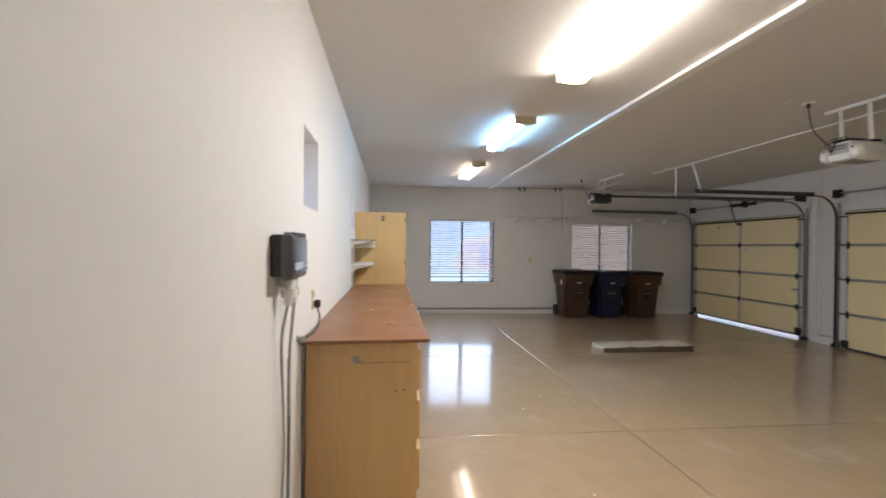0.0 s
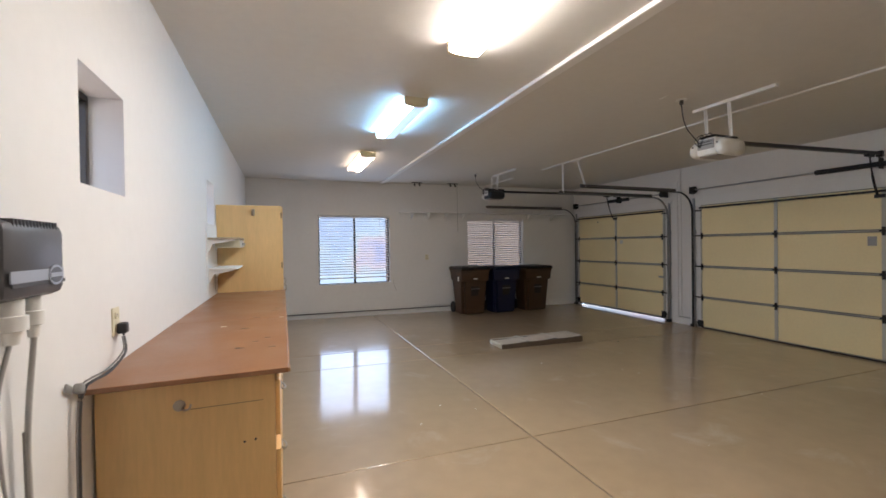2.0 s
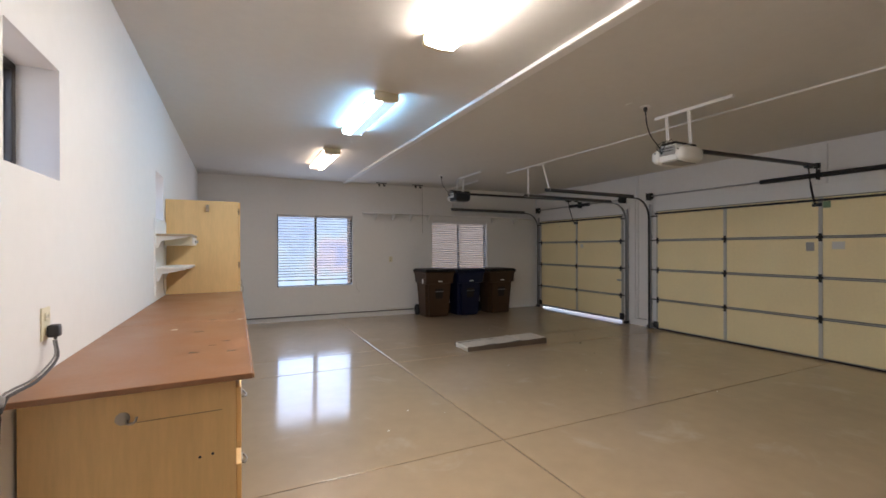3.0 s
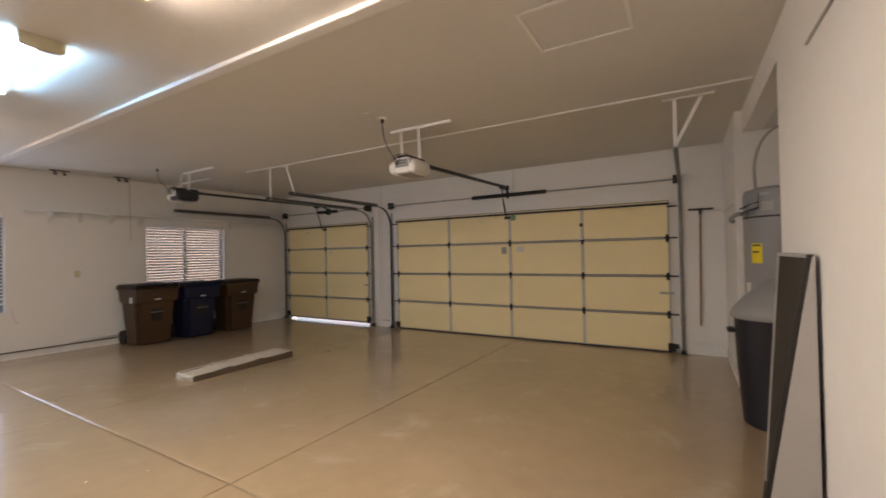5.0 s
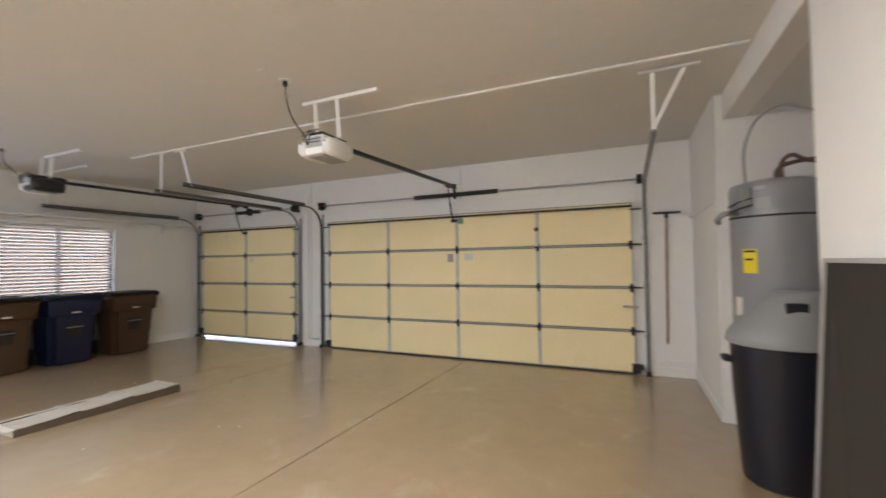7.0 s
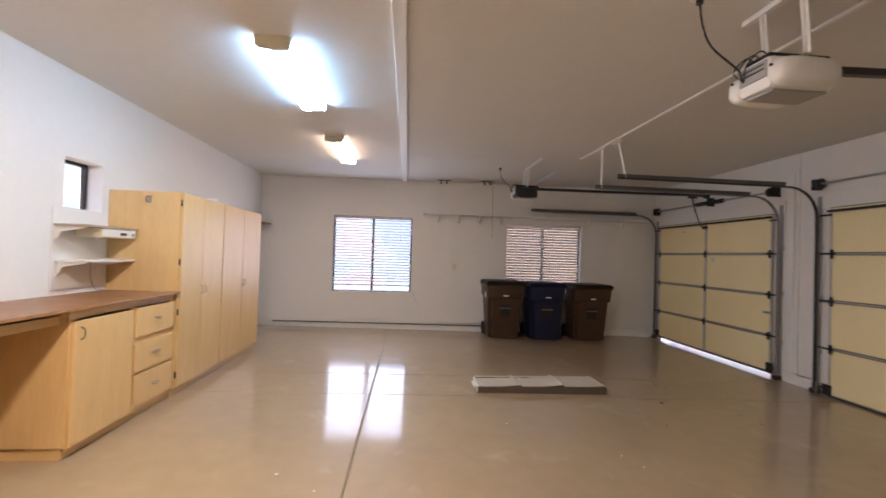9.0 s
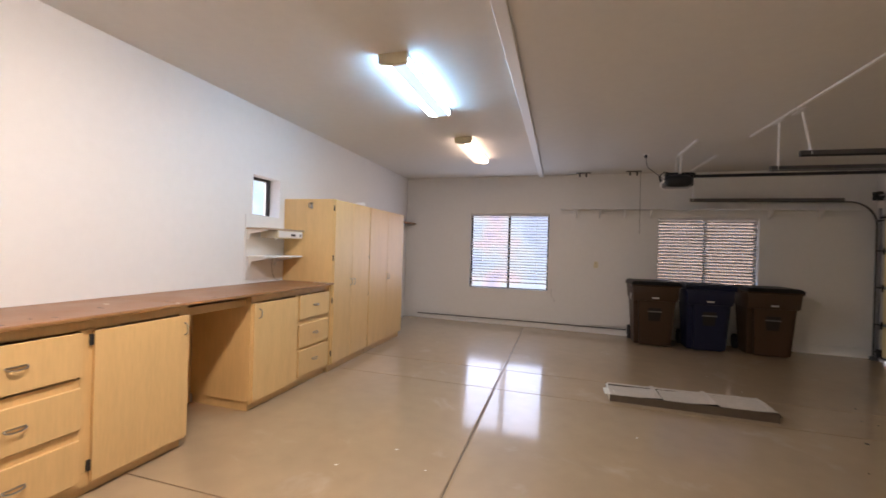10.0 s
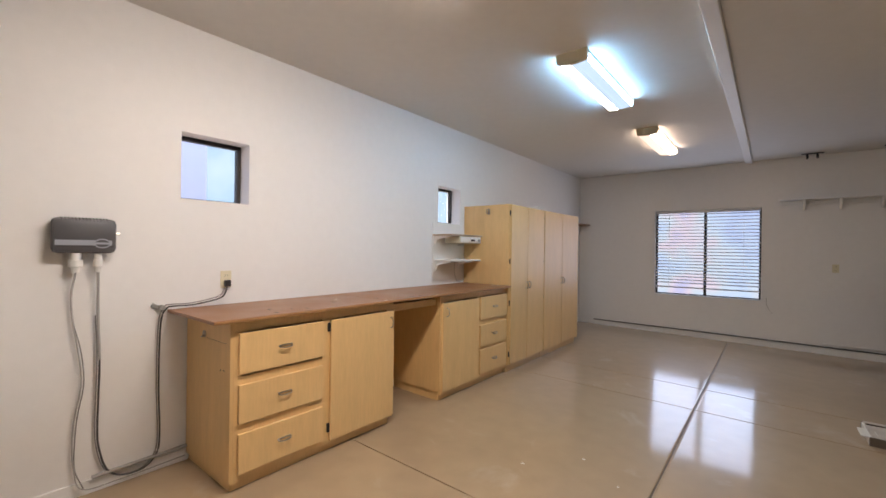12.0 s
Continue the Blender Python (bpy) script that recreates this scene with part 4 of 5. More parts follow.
ta = tall_cabinet(6.135, 7.015, 6.555, "tall maple two-door storage cabinet beside the worktop")
tb = tall_cabinet(7.018, 8.215, 7.60, "tall maple two-door storage cabinet at the end of the row")
hook = thing("utility_hook", (0.36, 6.12, 1.84), "small metal screw-on hook on the cabinet side", "hook")
part("plate", box(0.345, 0.375, 6.128, 6.135, 1.79, 1.86, 0.003), M_CHROME, hook)
part("arm", tube(smooth_path([(0.36, 6.13, 1.845), (0.36, 6.09, 1.85), (0.36, 6.075, 1.83), (0.36, 6.085, 1.805), (0.36, 6.10, 1.80)], 4), 0.006, 6), M_CHROME, hook)
solo("small_carton", box(0.48, 0.60, 6.95, 7.12, 1.90, 1.95, 0.004), M_WHITE, "small flat white box lying on top of the cabinets", "box")

# wall shelves with radio
solo("shelf_backboard", box(0.0, 0.012, 5.53, 6.13, 1.02, 1.675, 0.002), M_WALL, "white painted backing board behind the small shelves", "board")


def small_shelf(z, y0, depth, material, label):
    t = thing("wall_shelf", (depth / 2, (y0 + 6.13) / 2, z), label, "shelf", "small wall shelves")
    part("board", box(0.013, depth, y0, 6.133, z - 0.018, z, 0.002), material, t)
    for y in (y0 + 0.02, 5.98):
        part("bracket", prism([(0.013, z - 0.018), (depth - 0.03, z - 0.018), (depth - 0.03, z - 0.028), (0.05, z - 0.06), (0.025, z - 0.12), (0.013, z - 0.12)], "y", y, y + 0.02), M_TRIM, t)
    return t


small_shelf(1.545, 5.535, 0.27, M_DUSTY, "small dusty brown wall shelf with a radio fixed beneath")
small_shelf(1.262, 5.56, 0.25, M_TRIM, "small white wall shelf above the worktop")
radio = thing("under_shelf_radio", (0.2, 5.95, 1.49), "cream under-shelf radio with dark display", "radio")
part("case", box(0.05, 0.262, 5.70, 6.115, 1.448, 1.526, 0.006), M_IVORY, radio)
part("face", box(0.2625, 0.268, 5.71, 6.105, 1.455, 1.52, 0.003), M_WHITE, radio)
part("display", box(0.2685, 0.271, 5.90, 5.98, 1.472, 1.495, 0.001), M_BLACK, radio)
part("knob", tube([(0.268, 6.06, 1.485), (0.283, 6.06, 1.485)], 0.014, 12), M_GREY_BOARD, radio)
solo("radio_cord", tube(smooth_path([(0.02, 5.93, 1.22), (0.016, 5.93, 1.12), (0.016, 5.97, 1.02), (0.02, 6.02, 0.99), (0.03, 6.08, 0.983)]), 0.003, 6), M_CABLE_W, "thin pale cord hanging below the shelves", "cord")
solo("corner_shelf", box(0.0, 0.20, 9.45, NORTH - 0.002, 1.872, 1.89, 0.002), M_TOP, "dark wooden corner shelf beyond the cabinets", "shelf")

# ---- sprinkler controller with cables ----
ctl = thing("sprinkler_controller", (0.06, 2.57, 1.29), "grey plastic sprinkler controller box mounted on the wall", "controller")
part("back_box", box(0.0, 0.05, 2.422, 2.675, 1.345, 1.51, 0.01), M_BLACK, ctl)
part("cover", box(0.035, 0.092, 2.413, 2.685, 1.33, 1.517, 0.026), M_CTRL, ctl, smooth=True)
part("band", box(0.091, 0.0938, 2.425, 2.66, 1.372, 1.400, 0.001), M_CTRL_BAND, ctl, "pale blue-grey stripe")


def oval(ry, rz, x0, x1):
    return prism([(2.618 + ry * math.cos(2 * math.pi * k / 24), 1.383 + rz * math.sin(2 * math.pi * k / 24)) for k in range(24)], "x", x0, x1)


part("badge", oval(0.036, 0.026, 0.091, 0.0955), M_CTRL_BAND, ctl, "oval pale badge")
part("badge_mark", oval(0.030, 0.020, 0.0956, 0.0962), M_CTRL, ctl)
part("badge_bar", box(0.0963, 0.0969, 2.588, 2.648, 1.378, 1.389), M_CTRL_BAND, ctl)
for k in range(14):
    y = 2.45 + k * 0.0145
    part("rib", box(0.045, 0.0885, y, y + 0.005, 1.492, 1.5195, 0.001), M_CTRL, ctl)
part("lock", tube([(0.06, 2.68, 1.44), (0.06, 2.70, 1.44)], 0.008, 10), M_CHROME, ctl)
# dark strip carries the shade below the pale band
part("shadow_line", box(0.0905, 0.0928, 2.432, 2.67, 1.362, 1.3715, 0.0005), M_CABLE_D, ctl, "thin dark stripe painted as the shadow under the pale one")
for y, g in ((2.515, 1.15), (2.61, 0.85)):
    part("cable_gland", lathe([(0.014 * g, 1.225), (0.017 * g, 1.255), (0.027 * g, 1.258), (0.027 * g, 1.292), (0.021 * g, 1.294), (0.021 * g, 1.332)], 0.05, y, 16), M_WHITE, ctl, "white threaded cable gland", smooth=True)
part("mount_ear", box(0.0, 0.02, 2.545, 2.56, 1.295, 1.346, 0.003), M_WHITE, ctl)
hang = [(0.05, 2.515, 1.235), (0.03, 2.501, 1.10), (0.028, 2.511, 0.95), (0.028, 2.533, 0.81), (0.028, 2.550, 0.623), (0.028, 2.525, 0.448), (0.028, 2.515, 0.315), (0.03, 2.523, 0.16), (0.04, 2.56, 0.045), (0.05, 2.73, 0.038), (0.045, 3.06, 0.045)]
solo("valve_cable", tube(smooth_path(hang), 0.0036, 8), M_CABLE_W, "pale multi-strand cable hanging in waves to the floor", "cable", smooth=True)
solo("valve_cable", tube(smooth_path([(x - 0.006, y + (0.012 if 0.3 < z < 0.9 else 0.004), z) for x, y, z in hang[:9]]), 0.0030, 6), M_CABLE_G, "thin grey cable hanging beside the pale one", "cable", smooth=True)
loop = [(0.05, 2.61, 1.235), (0.03, 2.617, 0.98), (0.028, 2.627, 0.73), (0.028, 2.621, 0.356), (0.028, 2.632, 0.228), (0.03, 2.665, 0.113), (0.034, 2.727, 0.054), (0.034, 2.836, 0.048), (0.03, 2.905, 0.107), (0.026, 2.923, 0.222), (0.025, 2.914, 0.535), (0.025, 2.921, 0.895), (0.03, 2.948, 0.985), (0.04, 2.985, 1.0), (0.05, 3.10, 1.0), (0.05, 3.26, 1.03), (0.035, 3.305, 1.08), (0.03, 3.31, 1.12)]
solo("power_cable", tube(smooth_path(loop), 0.0050, 8), M_CABLE_D, "dark power cable looping down and up to the outlet", "cable", smooth=True)
solo("power_cable", tube(smooth_path([(x - 0.003, y - 0.011, z + (0.012 if z > 0.97 and y > 2.93 else 0.004)) for x, y, z in loop[1:-1]]), 0.0032, 8), M_CABLE_G, "grey cable running along the dark one", "cable", smooth=True)
solo("cable_sleeve", tube(smooth_path([(0.05, 2.61, 1.228), (0.03, 2.617, 0.98), (0.028, 2.627, 0.735)]), 0.0068, 10), M_CABLE_W, "pale plastic sleeve round the upper power cable", "cable sleeve", smooth=True)
tape = bmesh.new()
add_box(tape, 0.008, 0.035, 2.915, 2.945, 0.972, 1.005, 0.007)
bmesh.ops.rotate(tape, verts=tape.verts, cent=(0.03, 2.94, 0.99), matrix=Matrix.Rotation(radians(-25), 3, "X"))
tab = bmesh.new()
add_box(tab, 0.003, 0.010, 2.868, 2.915, 0.992, 1.018, 0.003)
bmesh.ops.rotate(tab, verts=tab.verts, cent=(0.0, 2.89, 0.995), matrix=Matrix.Rotation(radians(-30), 3, "X"))
solo("duct_tape_tab", tab, M_TAPE, "loose end of silver duct tape on the wall", "tape")
solo("duct_tape_wrap", tape, M_TAPE, "crumpled silver duct tape holding cables at the worktop", "tape")


def outlet(name, m, label, slots=True, material=M_IVORY):
    """Wall plate in its own local frame: x out of the wall."""
    t = new(name)
    BASE[t.name] = Vector((0, 0, 0))
    tagged(t, label, "wall plate")
    part("plate", box(0.0, 0.006, -0.036, 0.036, -0.058, 0.058, 0.002), material, t)
    if slots:
        for z in (-0.026, 0.026):
            o = part("socket", box(0.006, 0.009, -0.017, 0.017, z - 0.014, z + 0.014, 0.004), material, t)
            for y in (-0.007, 0.007):
                part("slot", box(0.0091, 0.0096, y - 0.0012, y + 0.0012, z - 0.006, z + 0.006), M_BLACK, o)
    else:
        part("rocker", box(0.006, 0.010, -0.016, 0.016, -0.032, 0.032, 0.002), material, t)
    t.matrix_world = m
    return t


outlet("wall_outlet", pose(0.0, 3.315, 1.15), "ivory duplex outlet with a black plug above the worktop")
plug = thing("plug", (0.03, 3.315, 1.125), "black three-pin plug pushed into the outlet", "plug")
part("body", box(0.010, 0.045, 3.295, 3.335, 1.10, 1.145, 0.008), M_BLACK, plug)
outlet("light_switch", pose(2.57, SOUTH, 1.165, 0, 0, 90), "ivory rocker light switch plate on the entry wall", False)
outlet("wall_outlet", pose(3.67, NORTH, 1.18, 0, 0, -90), "ivory duplex outlet between the windows", True, M_IVORY)
solo("ceiling_patch", box(4.04, 4.06, 4.12, 4.20, ceil_z(4.05) - 0.006, ceil_z(4.05) + 0.004, 0.002), M_WHITE, "small white blank plate on the ceiling", "ceiling plate")
# grey strip puts the thin shadow line on this wall into colour
solo("wall_rail", box(2.35, 3.49, SOUTH, SOUTH + 0.012, 2.372, 2.385, 0.002), M_CONDUIT, "thin grey strip for a shadow line high on the entry wall", "rail")

# ---- far wall ----
sh = thing("wall_shelf", (5.2, NORTH - 0.1, 2.17), "long narrow white shelf on wooden brackets along the far wall", "shelf")
part("board", box(3.03, 7.45, NORTH - 0.22, NORTH, 2.165, 2.184, 0.003), M_TRIM, sh)
part("ledger", box(3.05, 7.43, NORTH - 0.02, NORTH, 2.10, 2.163, 0.003), M_TRIM, sh)
for x in (3.32, 3.71, 4.12, 4.55, 6.30, 6.98):
    part("bracket", prism([(NORTH - 0.021, 2.164), (NORTH - 0.19, 2.164), (NORTH - 0.19, 2.145), (NORTH - 0.021, 2.02)], "x", x - 0.012, x + 0.012), M_TRIM, sh)
for x, y in ((3.40, 9.86), (4.22, 9.82)):
    roof = ceil_z(x)
    h = thing("hook_rack", (x, y, roof), "black double hook rack screwed to the ceiling", "hook", "ceiling hooks")
    part("plate", box(x - 0.12, x + 0.12, y - 0.02, y + 0.02, roof - 0.012, roof, 0.003), M_BLACK, h)
    for s in (-0.06, 0.05):
        part("hook", tube(smooth_path([(x + s, y, roof - 0.01), (x + s, y - 0.005, roof - 0.05), (x + s, y - 0.04, roof - 0.075), (x + s, y - 0.065, roof - 0.05)], 4), 0.013, 8), M_BLACK, h)
solo("hanging_string", tube([(4.33, 9.83, ceil_z(4.33) - 0.01), (4.335, 9.83, 2.3), (4.34, 9.83, 1.74)], 0.005, 6), M_CABLE_W, "pale string hanging from the hook rack", "string")
solo("wall_conduit", tube(smooth_path([(0.3, NORTH - 0.03, 0.085), (2.3, NORTH - 0.03, 0.070), (4.2, NORTH - 0.03, 0.050)]), 0.010, 8), M_PIPE_DARK, "grey conduit along the foot of the far wall", "conduit", smooth=True)
solo("wall_pipe", tube([(3.55, NORTH - 0.03, 0.105), (4.3, NORTH - 0.03, 0.10)], 0.011, 8), M_TRIM, "short white pipe along the foot of the far wall", "pipe", smooth=True)
solo("wall_conduit", tube(smooth_path([(0.03, 2.60, 0.09), (0.03, 2.85, 0.095), (0.03, 3.07, 0.10)]), 0.011, 8), M_CONDUIT, "grey conduit along the foot of the wall", "conduit", smooth=True)


# ---- waste bins ----
def waste_bin(x0, x1, y0, y1, zb, body_mat, lid_mat, label):
    """Wheeled bin: tapered body with a moulded front pocket, rim, lid, grab bar, axle and wheels."""
    w, xc = x1 - x0, (x0 + x1) / 2
    t = thing("waste_bin", (xc, (y0 + y1) / 2, zb), label, "waste bin", "wheeled waste bins")
    zr = zb + 0.98
    bm = box(x0 + 0.03, x1 - 0.03, y0 + 0.03, y1 - 0.05, zb + 0.015, zr, 0.0, taper=(0.84, 0.74))
    bmesh.ops.bevel(bm, geom=[e for e in bm.edges if abs(e.verts[0].co.z - e.verts[1].co.z) > 0.1], offset=0.07, segments=4, affect="EDGES")
    body = part("body", bm, body_mat, t, smooth=True)
    part("collar", box(x0 + 0.012, x1 - 0.012, y0 + 0.012, y1 - 0.04, zr - 0.26, zr - 0.02, 0.028, taper=(0.94, 0.94)), body_mat, t, smooth=True)
    part("rim", box(x0, x1, y0, y1 - 0.03, zr - 0.035, zr, 0.012), body_mat, t)
    yf = y0 + 0.072
    pk = box(xc - 0.10, xc + 0.10, yf - 0.02, yf + 0.05, zb + 0.16, zb + 0.62, 0.02)
    for q in pk.verts:
        q.co.y += 0.075 * (zb + 0.62 - q.co.z) / 0.62
    part("front_pocket", pk, M_POCKET, t, "dark moulded pocket")
    part("grab_bar", tube([(xc - 0.10, yf - 0.018, zb + 0.555), (xc + 0.10, yf - 0.018, zb + 0.555)], 0.009, 8), M_TRACK, t)
    part("label", box(xc - 0.05, xc + 0.05, y0 + 0.0165, y0 + 0.0205, zr - 0.215, zr - 0.193, 0.001), M_PAPER, t, "faded white stamped marking")
    lid = bmesh.new()
    add_box(lid, x0 - 0.012, x1 + 0.012, y0 - 0.03, y1, zr + 0.002, zr + 0.055, 0.0)
    for q in lid.verts:
        if q.co.z > zr + 0.03:
            q.co.x = xc + (q.co.x - xc) * 0.9
            q.co.y = (y0 + y1) / 2 + (q.co.y - (y0 + y1) / 2) * 0.9
    bmesh.ops.bevel(lid, geom=lid.edges[:], offset=0.014, segments=2, affect="EDGES")
    part("lid", lid, lid_mat, t, smooth=True)
    part("hinge_bar", tube([(x0 + 0.05, y1 + 0.0, zr - 0.01), (x1 - 0.05, y1 + 0.0, zr - 0.01)], 0.016, 8), body_mat, t)
    for s in (-1, 1):
        x = xc + s * (w * 0.40)
        part("wheel", tube([(x - 0.022, y1 - 0.09, zb + 0.12), (x + 0.022, y1 - 0.09, zb + 0.12)], 0.118, 20), M_RUBBER, t, smooth=True)
    part("axle", tube([(xc - w * 0.42, y1 - 0.09, zb + 0.12), (xc + w * 0.42, y1 - 0.09, zb + 0.12)], 0.012, 8), M_STEEL, t)
    return t


b1 = waste_bin(4.16, 4.87, 9.28, 9.98, floor_z(4.5), M_BROWN_BIN, M_BROWN_LID, "brown wheeled waste bin with dark lid under the window")
part("side_mark", box(4.175, 4.178, 9.42, 9.50, 0.66, 0.76, 0.001), M_PAPER, b1, "worn white stamped emblem")
waste_bin(4.93, 5.62, 9.26, 9.96, floor_z(5.3), M_BLUE_BIN, M_BLUE_LID, "navy blue wheeled waste bin between two brown ones")
waste_bin(5.75, 6.48, 9.28, 9.98, floor_z(6.1), M_BROWN_BIN, M_BROWN_LID, "brown wheeled waste bin beside the garage door track")

# ---- long flat carton on the floor ----
zf = floor_z(4.97)
cr = thing("flat_carton", (4.25, 6.63, zf), "long low dusty carton with three openings on its top", "carton")
ca, cb, cc, cd = 3.55, 4.96, 6.44, 6.84
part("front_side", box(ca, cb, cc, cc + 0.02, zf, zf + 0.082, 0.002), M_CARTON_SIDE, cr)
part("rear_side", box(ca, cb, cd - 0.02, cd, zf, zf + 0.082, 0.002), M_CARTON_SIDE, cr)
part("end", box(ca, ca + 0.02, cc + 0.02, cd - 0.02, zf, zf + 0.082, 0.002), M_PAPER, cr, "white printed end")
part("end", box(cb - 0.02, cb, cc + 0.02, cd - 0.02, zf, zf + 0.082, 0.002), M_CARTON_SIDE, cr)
part("inner_tray", box(ca + 0.02, cb - 0.02, cc + 0.02, cd - 0.02, zf + 0.002, zf + 0.05), M_POCKET, cr)


def warped_flap(x0, x1, y0, y1, z, lift):
    """Thin card with a curled edge and a few soft dents."""
    bm = bmesh.new()
    nx, ny = 10, 5
    layers = []
    dents = [[rng.uniform(-0.002, 0.003) for _ in range(ny + 1)] for _ in range(nx + 1)]
    for dz in (0.0, 0.004):
        layers.append([[bm.verts.new((x0 + (x1 - x0) * i / nx + rng.uniform(-0.002, 0.002), y0 + (y1 - y0) * j / ny, z + dz + dents[i][j] + lift * (i / nx) ** 3 * (1 - 0.4 * j / ny))) for j in range(ny + 1)] for i in range(nx + 1)])
    lo, hi = layers
    for i in range(nx):
        for j in range(ny):
            bm.faces.new((hi[i][j], hi[i + 1][j], hi[i + 1][j + 1], hi[i][j + 1]))
            bm.faces.new((lo[i][j], lo[i][j + 1], lo[i + 1][j + 1], lo[i + 1][j]))
    for i in range(nx):
        bm.faces.new((lo[i][0], lo[i + 1][0], hi[i + 1][0], hi[i][0]))
        bm.faces.new((lo[i][ny], hi[i][ny], hi[i + 1][ny], lo[i + 1][ny]))
    for j in range(ny):
        bm.faces.new((lo[0][j], hi[0][j], hi[0][j + 1], lo[0][j + 1]))
        bm.faces.new((lo[nx][j], lo[nx][j + 1], hi[nx][j + 1], hi[nx][j]))
    return bm


for k, lift in enumerate((0.016, 0.020, 0.006)):
    a = ca + 0.01 + k * 0.467
    part("flap", warped_flap(a, a + 0.45, cc + 0.003, cd - 0.10 + 0.015 * k, zf + 0.085, lift), M_CARTON, cr, "pale dusty curled top flap")
    part("tape", warped_flap(a + 0.405, a + 0.44, cc - 0.004, cd - 0.03, zf + 0.0885 + lift * 0.75, lift * 0.3), M_CARTON, cr, "crumpled strip of pale tape")
part("torn_corner", warped_flap(ca - 0.045, ca + 0.05, cc + 0.03, cc + 0.22, zf + 0.075, 0.012), M_PAPER, cr, "torn white card corner sticking out")
part("rear_flap", box(ca + 0.01, cb - 0.01, cd - 0.05, cd - 0.002, zf + 0.083, zf + 0.088, 0.002), M_CARTON, cr)

# ---- alcove: water heater, trash can, boards ----
HX, HY = 5.76, 0.66
zh = floor_z(HX)
wh = thing("water_heater", (HX, HY, zh), "tall grey electric water heater with yellow energy sticker", "water heater")
part("tank", lathe([(0.28, zh + 0.04), (0.295, zh + 0.07), (0.295, 1.60), (0.295, 1.88), (0.285, 1.92), (0.20, 1.945), (0.05, 1.95)], HX, HY, 48), M_HEATER, wh, smooth=True)
part("seam_band", lathe([(0.2955, 1.66), (0.299, 1.663), (0.299, 1.672), (0.2955, 1.675)], HX, HY, 48), M_STEEL_D, wh, smooth=True)
part("foot_ring", lathe([(0.25, zh), (0.25, zh + 0.04)], HX, HY, 32), M_STEEL_D, wh)


def wrapped(parent, name, a0, a1, z0, z1, r, material, label=""):
    """A label bent round the tank between two angles in degrees."""
    bm = bmesh.new()
    n = 8
    rows = [[bm.verts.new((HX + (r + d) * math.cos(radians(a0 + (a1 - a0) * k / n)), HY + (r + d) * math.sin(radians(a0 + (a1 - a0) * k / n)), z)) for k in range(n + 1)] for d, z in ((0, z0), (0.002, z0), (0.002, z1), (0, z1))]
    for u, w in zip(rows, rows[1:]):
        for k in range(n):
            bm.faces.new((u[k], u[k + 1], w[k + 1], w[k]))
    return part(name, bm, material, parent, label, smooth=True)


st = wrapped(wh, "energy_sticker", 122, 142, 1.245, 1.425, 0.2955, M_YELLOW, "yellow energy guide sticker")
wrapped(st, "sticker_bar", 124, 140, 1.40, 1.415, 0.2978, M_BLACK)
wrapped(st, "sticker_bar", 125, 137, 1.34, 1.355, 0.2978, M_BLACK)
wrapped(wh, "data_plate", 142, 160, 1.72, 1.80, 0.2955, M_GREY_BOARD, "grey data plate")
wrapped(wh, "badge", 140, 154, 1.86, 1.885, 0.2955, M_CTRL_BAND, "small pale badge")
wrapped(wh, "access_panel", 104, 118, 0.92, 1.06, 0.2955, M_PAPER, "white access panel label")
part("relief_pipe", tube(smooth_path([(HX - 0.10, HY + 0.26, 1.70), (HX - 0.16, HY + 0.36, 1.70), (HX - 0.10, HY + 0.40, 1.66), (HX - 0.05, HY + 0.38, 1.64)], 5), 0.02, 10), M_STEEL, wh, "grey relief valve pipe", smooth=True)
jb = part("junction_cover", box(HX - 0.235, HX - 0.175, HY + 0.205, HY + 0.262, 1.74, 1.88, 0.006), M_CAN_LID, wh, "pale grey wiring cover")
part("cover_screw", tube([(HX - 0.215, HY + 0.25, 1.87), (HX - 0.215, HY + 0.268, 1.87)], 0.008, 8), M_CHROME, jb)
for dz in (0.0, 0.05):
    part("wire", tube(smooth_path([(HX - 0.10, HY + 0.28, 1.72 + dz), (HX - 0.15, HY + 0.33, 1.70 + dz), (HX - 0.22, HY + 0.27, 1.73 + dz), (HX - 0.24, HY + 0.20, 1.75 + dz)], 5), 0.006, 8), M_BLACK, wh, "black wiring loop", smooth=True)
part("copper_pipe", tube(smooth_path([(HX - 0.10, HY - 0.02, 1.94), (HX - 0.10, HY - 0.02, 2.06), (HX - 0.05, HY - 0.10, 2.13), (HX + 0.0, HY - 0.25, 2.08), (HX + 0.0, 0.01, 2.05)], 6), 0.016, 10), M_COPPER, wh, "bent copper supply pipe", smooth=True)
part("copper_pipe", tube(smooth_path([(HX + 0.10, HY - 0.05, 1.94), (HX + 0.10, HY - 0.05, 2.05), (HX + 0.06, HY - 0.18, 2.10), (HX + 0.05, 0.01, 2.12)], 6), 0.016, 10), M_COPPER, wh, "bent copper supply pipe", smooth=True)
part("power_conduit", tube(smooth_path([(HX - 0.06, HY + 0.20, 1.93), (HX - 0.06, HY + 0.20, 2.20), (HX - 0.06, HY + 0.12, 2.42), (HX - 0.06, HY - 0.05, 2.52), (HX - 0.06, HY - 0.25, 2.44), (HX - 0.06, 0.01, 2.30)], 6), 0.012, 10), M_CONDUIT, wh, "grey flexible power conduit", smooth=True)

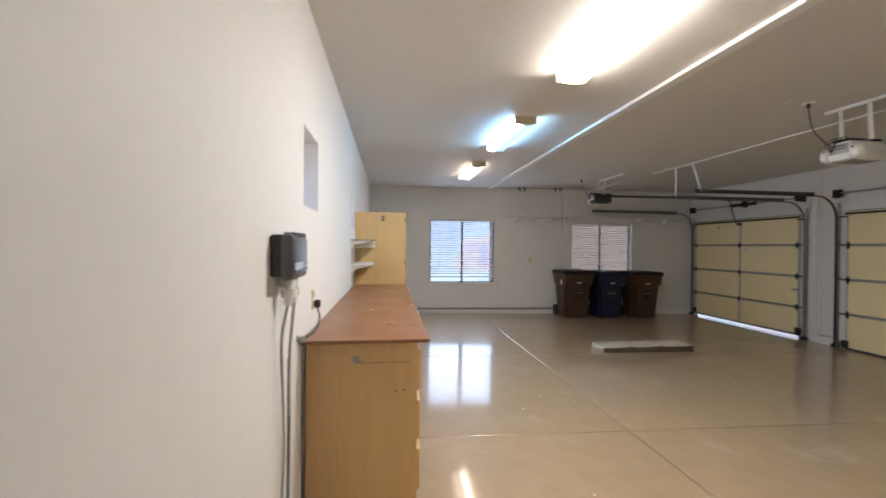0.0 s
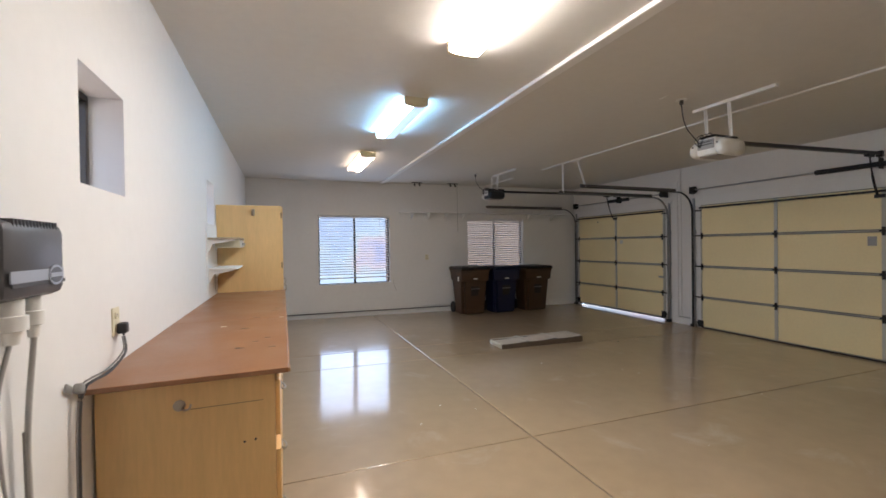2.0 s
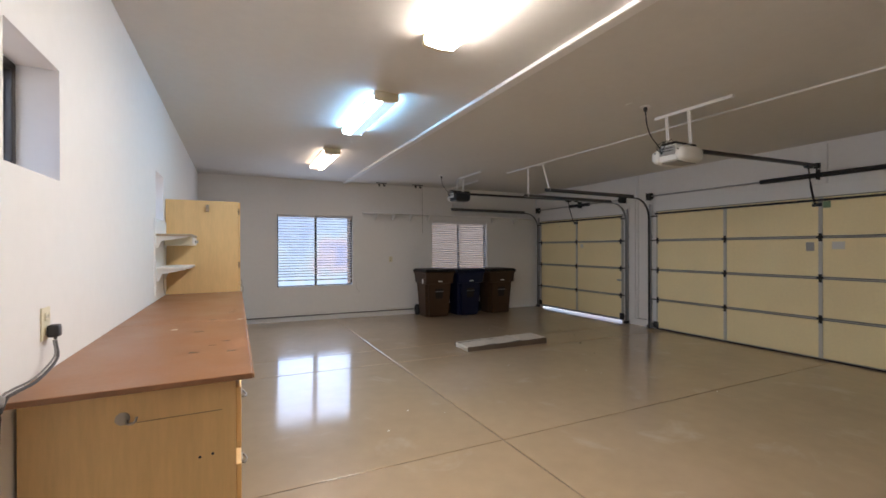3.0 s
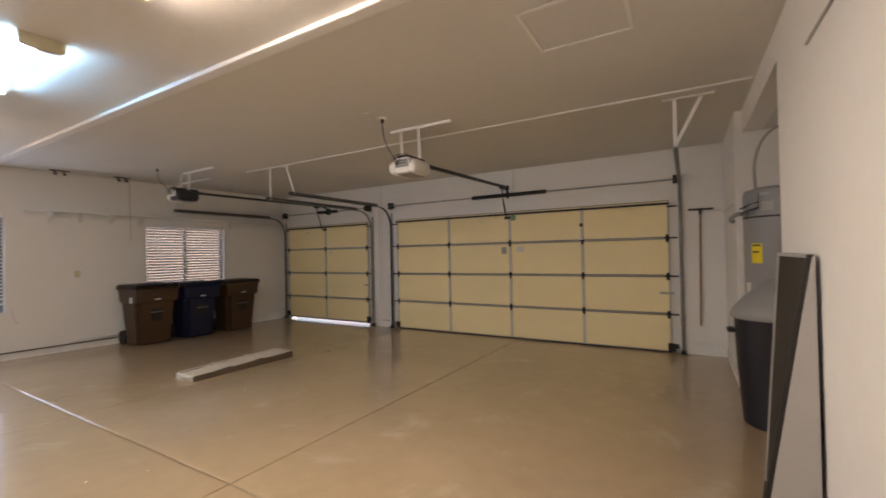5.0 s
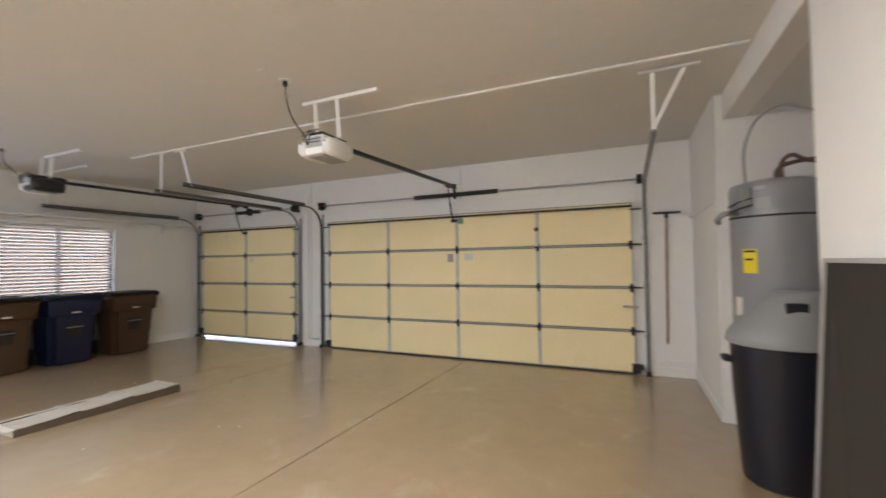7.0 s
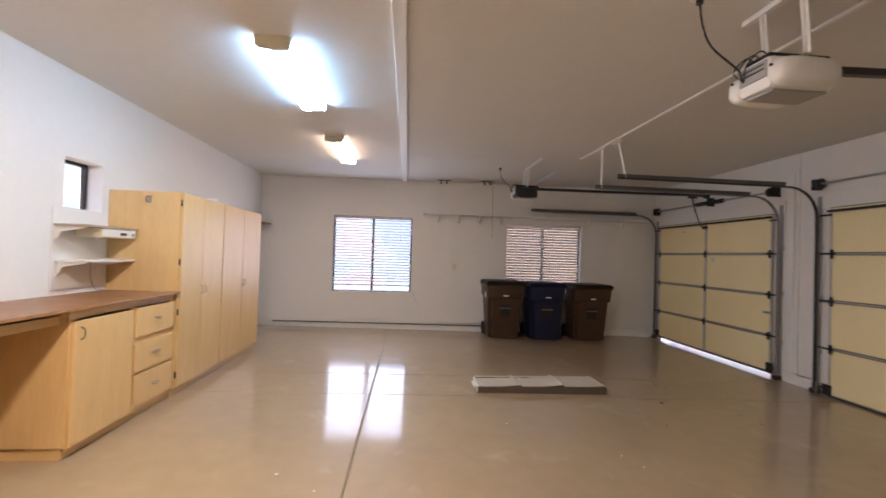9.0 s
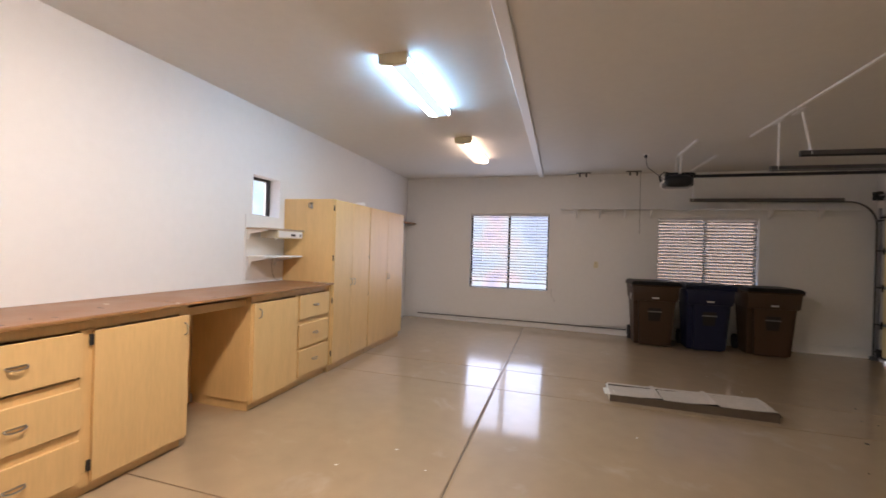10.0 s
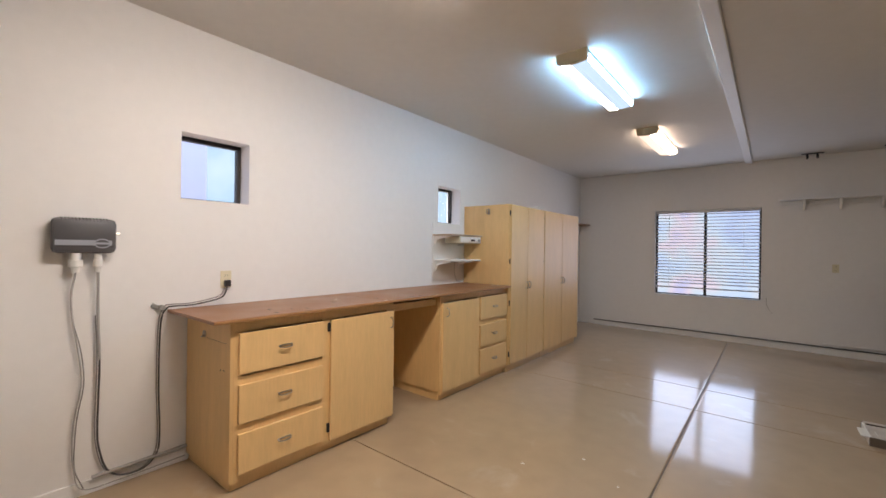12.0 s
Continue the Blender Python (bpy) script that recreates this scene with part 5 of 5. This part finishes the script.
TX, TY = 5.14, 0.835
zt = floor_z(TX)
tc = thing("trash_can", (TX, TY, zt), "tall dark plastic trash can with pale grey domed lid", "trash can")
part("body", lathe([(0.19, zt), (0.215, zt + 0.02), (0.25, zt + 0.50), (0.265, zt + 0.88), (0.275, zt + 0.89), (0.275, zt + 0.91)], TX, TY, 40), M_CAN, tc, smooth=True)
part("handle", box(TX - 0.06, TX + 0.06, TY + 0.262, TY + 0.315, zt + 0.755, zt + 0.79, 0.01), M_CAN, tc)
lid = lathe([(0.285, zt + 0.885), (0.290, zt + 0.90), (0.286, zt + 0.94), (0.255, zt + 1.01), (0.20, zt + 1.11), (0.15, zt + 1.20), (0.13, zt + 1.22)], TX, TY, 40)
for q in lid.verts:
    if q.co.z > zt + 0.95:
        q.co.y -= 0.38 * (q.co.z - zt - 0.95)
part("lid", lid, M_CAN_LID, tc, "pale grey domed lid", smooth=True)
flap = box(TX - 0.20, TX - 0.165, TY - 0.10, TY + 0.01, zt + 1.07, zt + 1.16, 0.008)
part("swing_flap", flap, M_CAN, tc, "dark swing flap")

# added sheet: its grey stands for wall shade behind the tray
gb2 = thing("wall_shade_sheet", (3.8, SOUTH + 0.03, -0.06), "flat pale grey sheet added for the shaded wall behind the tray", "board")
part("sheet", box(3.39, 4.07, SOUTH + 0.0145, SOUTH + 0.021, floor_z(3.8), 1.345, 0.003), M_PALE_SHEET, gb2)
lb = thing("tilted_tray", (3.8, SOUTH + 0.2, -0.06), "dark charcoal tray with pale rim leaning on the wall", "tray")
zl = floor_z(3.8) + 0.0


def lean(y_off, x, z):
    """Places a point on the leaning plane."""
    k = (1.352 - z) / 1.41
    return (x - 0.05 * k * (x - 3.37) / 0.72, SOUTH + 0.030 + (0.215 - 0.115 * (x - 3.37) / 0.72) * k + y_off, z)


def slanted(x0, x1, z0, z1, d0, d1):
    bm = bmesh.new()
    v8 = [bm.verts.new(lean(d, x, z)) for d in (d0, d1) for x, z in ((x0, z0), (x1, z0), (x1, z1), (x0, z1))]
    for q in ((0, 1, 2, 3), (7, 6, 5, 4), (0, 4, 5, 1), (1, 5, 6, 2), (2, 6, 7, 3), (3, 7, 4, 0)):
        bm.faces.new([v8[i] for i in q])
    return bm


part("face_sheet", slanted(3.388, 4.075, zl + 0.02, 1.338, 0.0, 0.012), M_DARK_BOARD, lb)
for args in ((3.37, 3.388, zl, 1.352), (4.075, 4.09, zl, 1.352)):
    part("rim", slanted(*args, -0.006, 0.022), M_GREY_BOARD if args[0] > 4 else M_DARK_BOARD, lb)
part("rim", slanted(3.37, 4.09, 1.338, 1.356, -0.008, 0.022), M_GREY_BOARD, lb, "pale grey top rim")
part("rim", slanted(3.388, 4.075, zl, zl + 0.02, -0.006, 0.022), M_DARK_BOARD, lb)

yt, yb = lean(0, 3.362, 1.345)[1], lean(0, 3.362, zl)[1]
part("side_gusset", prism([(SOUTH + 0.022, zl), (SOUTH + 0.022, 1.345), (yt, 1.345), (yb, zl)], "x", 3.362, 3.368), M_PALE_SHEET, lb, "pale grey side board")

# ---- small litter and marks on the floor ----
for k in range(12):
    x, y = rng.uniform(1.2, 6.0), rng.uniform(2.4, 8.0)
    s = rng.uniform(0.006, 0.02)
    solo("paint_fleck", prism([(x, y), (x + s, y + s * 0.3), (x + s * 1.2, y + s), (x + s * 0.2, y + s * 0.8)], "z", floor_z(x) - 0.001, floor_z(x) + 0.0012), M_PAPER, "tiny pale paint fleck on the floor", "fleck", "floor flecks")

for k in range(8):
    x, y = rng.uniform(5.0, 6.1), rng.uniform(5.6, 7.2)
    r0 = rng.uniform(0.006, 0.018)
    rim = [(x + r0 * rng.uniform(0.6, 1.2) * math.cos(2 * math.pi * i / 9), y + 1.4 * r0 * rng.uniform(0.6, 1.2) * math.sin(2 * math.pi * i / 9)) for i in range(9)]
    solo("oil_spot", prism(rim, "z", floor_z(x) - 0.002, floor_z(x) + 0.0012), M_STAIN, "small dark oil spot on the floor", "stain", "floor oil spots")

# ---- outdoors ----
solo("ground", box(-150, 150, -150, 150, -0.6, -0.45), M_GROUND, "pale desert gravel ground", "ground", kind="structure")
solo("driveway", box(EAST + 0.26, 22, 0.5, 10.8, -0.449, -0.14), M_DRIVE, "sunlit pale concrete driveway", "driveway", kind="structure")
# self-glowing panel added to brighten the far window
solo("backdrop", box(-3, 22, 17.0, 17.1, -0.45, 9.0), M_GLOW_DISTANCE, "glowing panel standing in for the pale blue distance", "backdrop", kind="structure")
# added mass that darkens the slat gaps of window 2 and hides sky
shed = thing("window_2_block", (6.5, 14.2, -0.45), "tan block added outside window 2 to darken its view", "shed")
part("wall", box(3.9, 9.2, 13.4, 15.0, -0.45, 2.75), M_TAN_BLOCK, shed)
part("roof", prism([(13.2, 2.75), (15.2, 2.75), (14.2, 3.15)], "x", 3.8, 9.3), M_TAN_BLOCK, shed)
# second glowing panel, added behind the two small windows
solo("backdrop_west", box(-14.1, -14.0, -8, 42, -0.45, 11.0), M_GLOW_DISTANCE_W, "glowing panel standing in for the pale distance beside the house", "backdrop", kind="structure")
sh2 = thing("side_house", (-6, 2, -0.45), "pale stucco house wall beside the garage", "house")
part("wall", box(-9, -4.2, -6, 4.86, -0.45, 6.2), M_STUCCO, sh2)
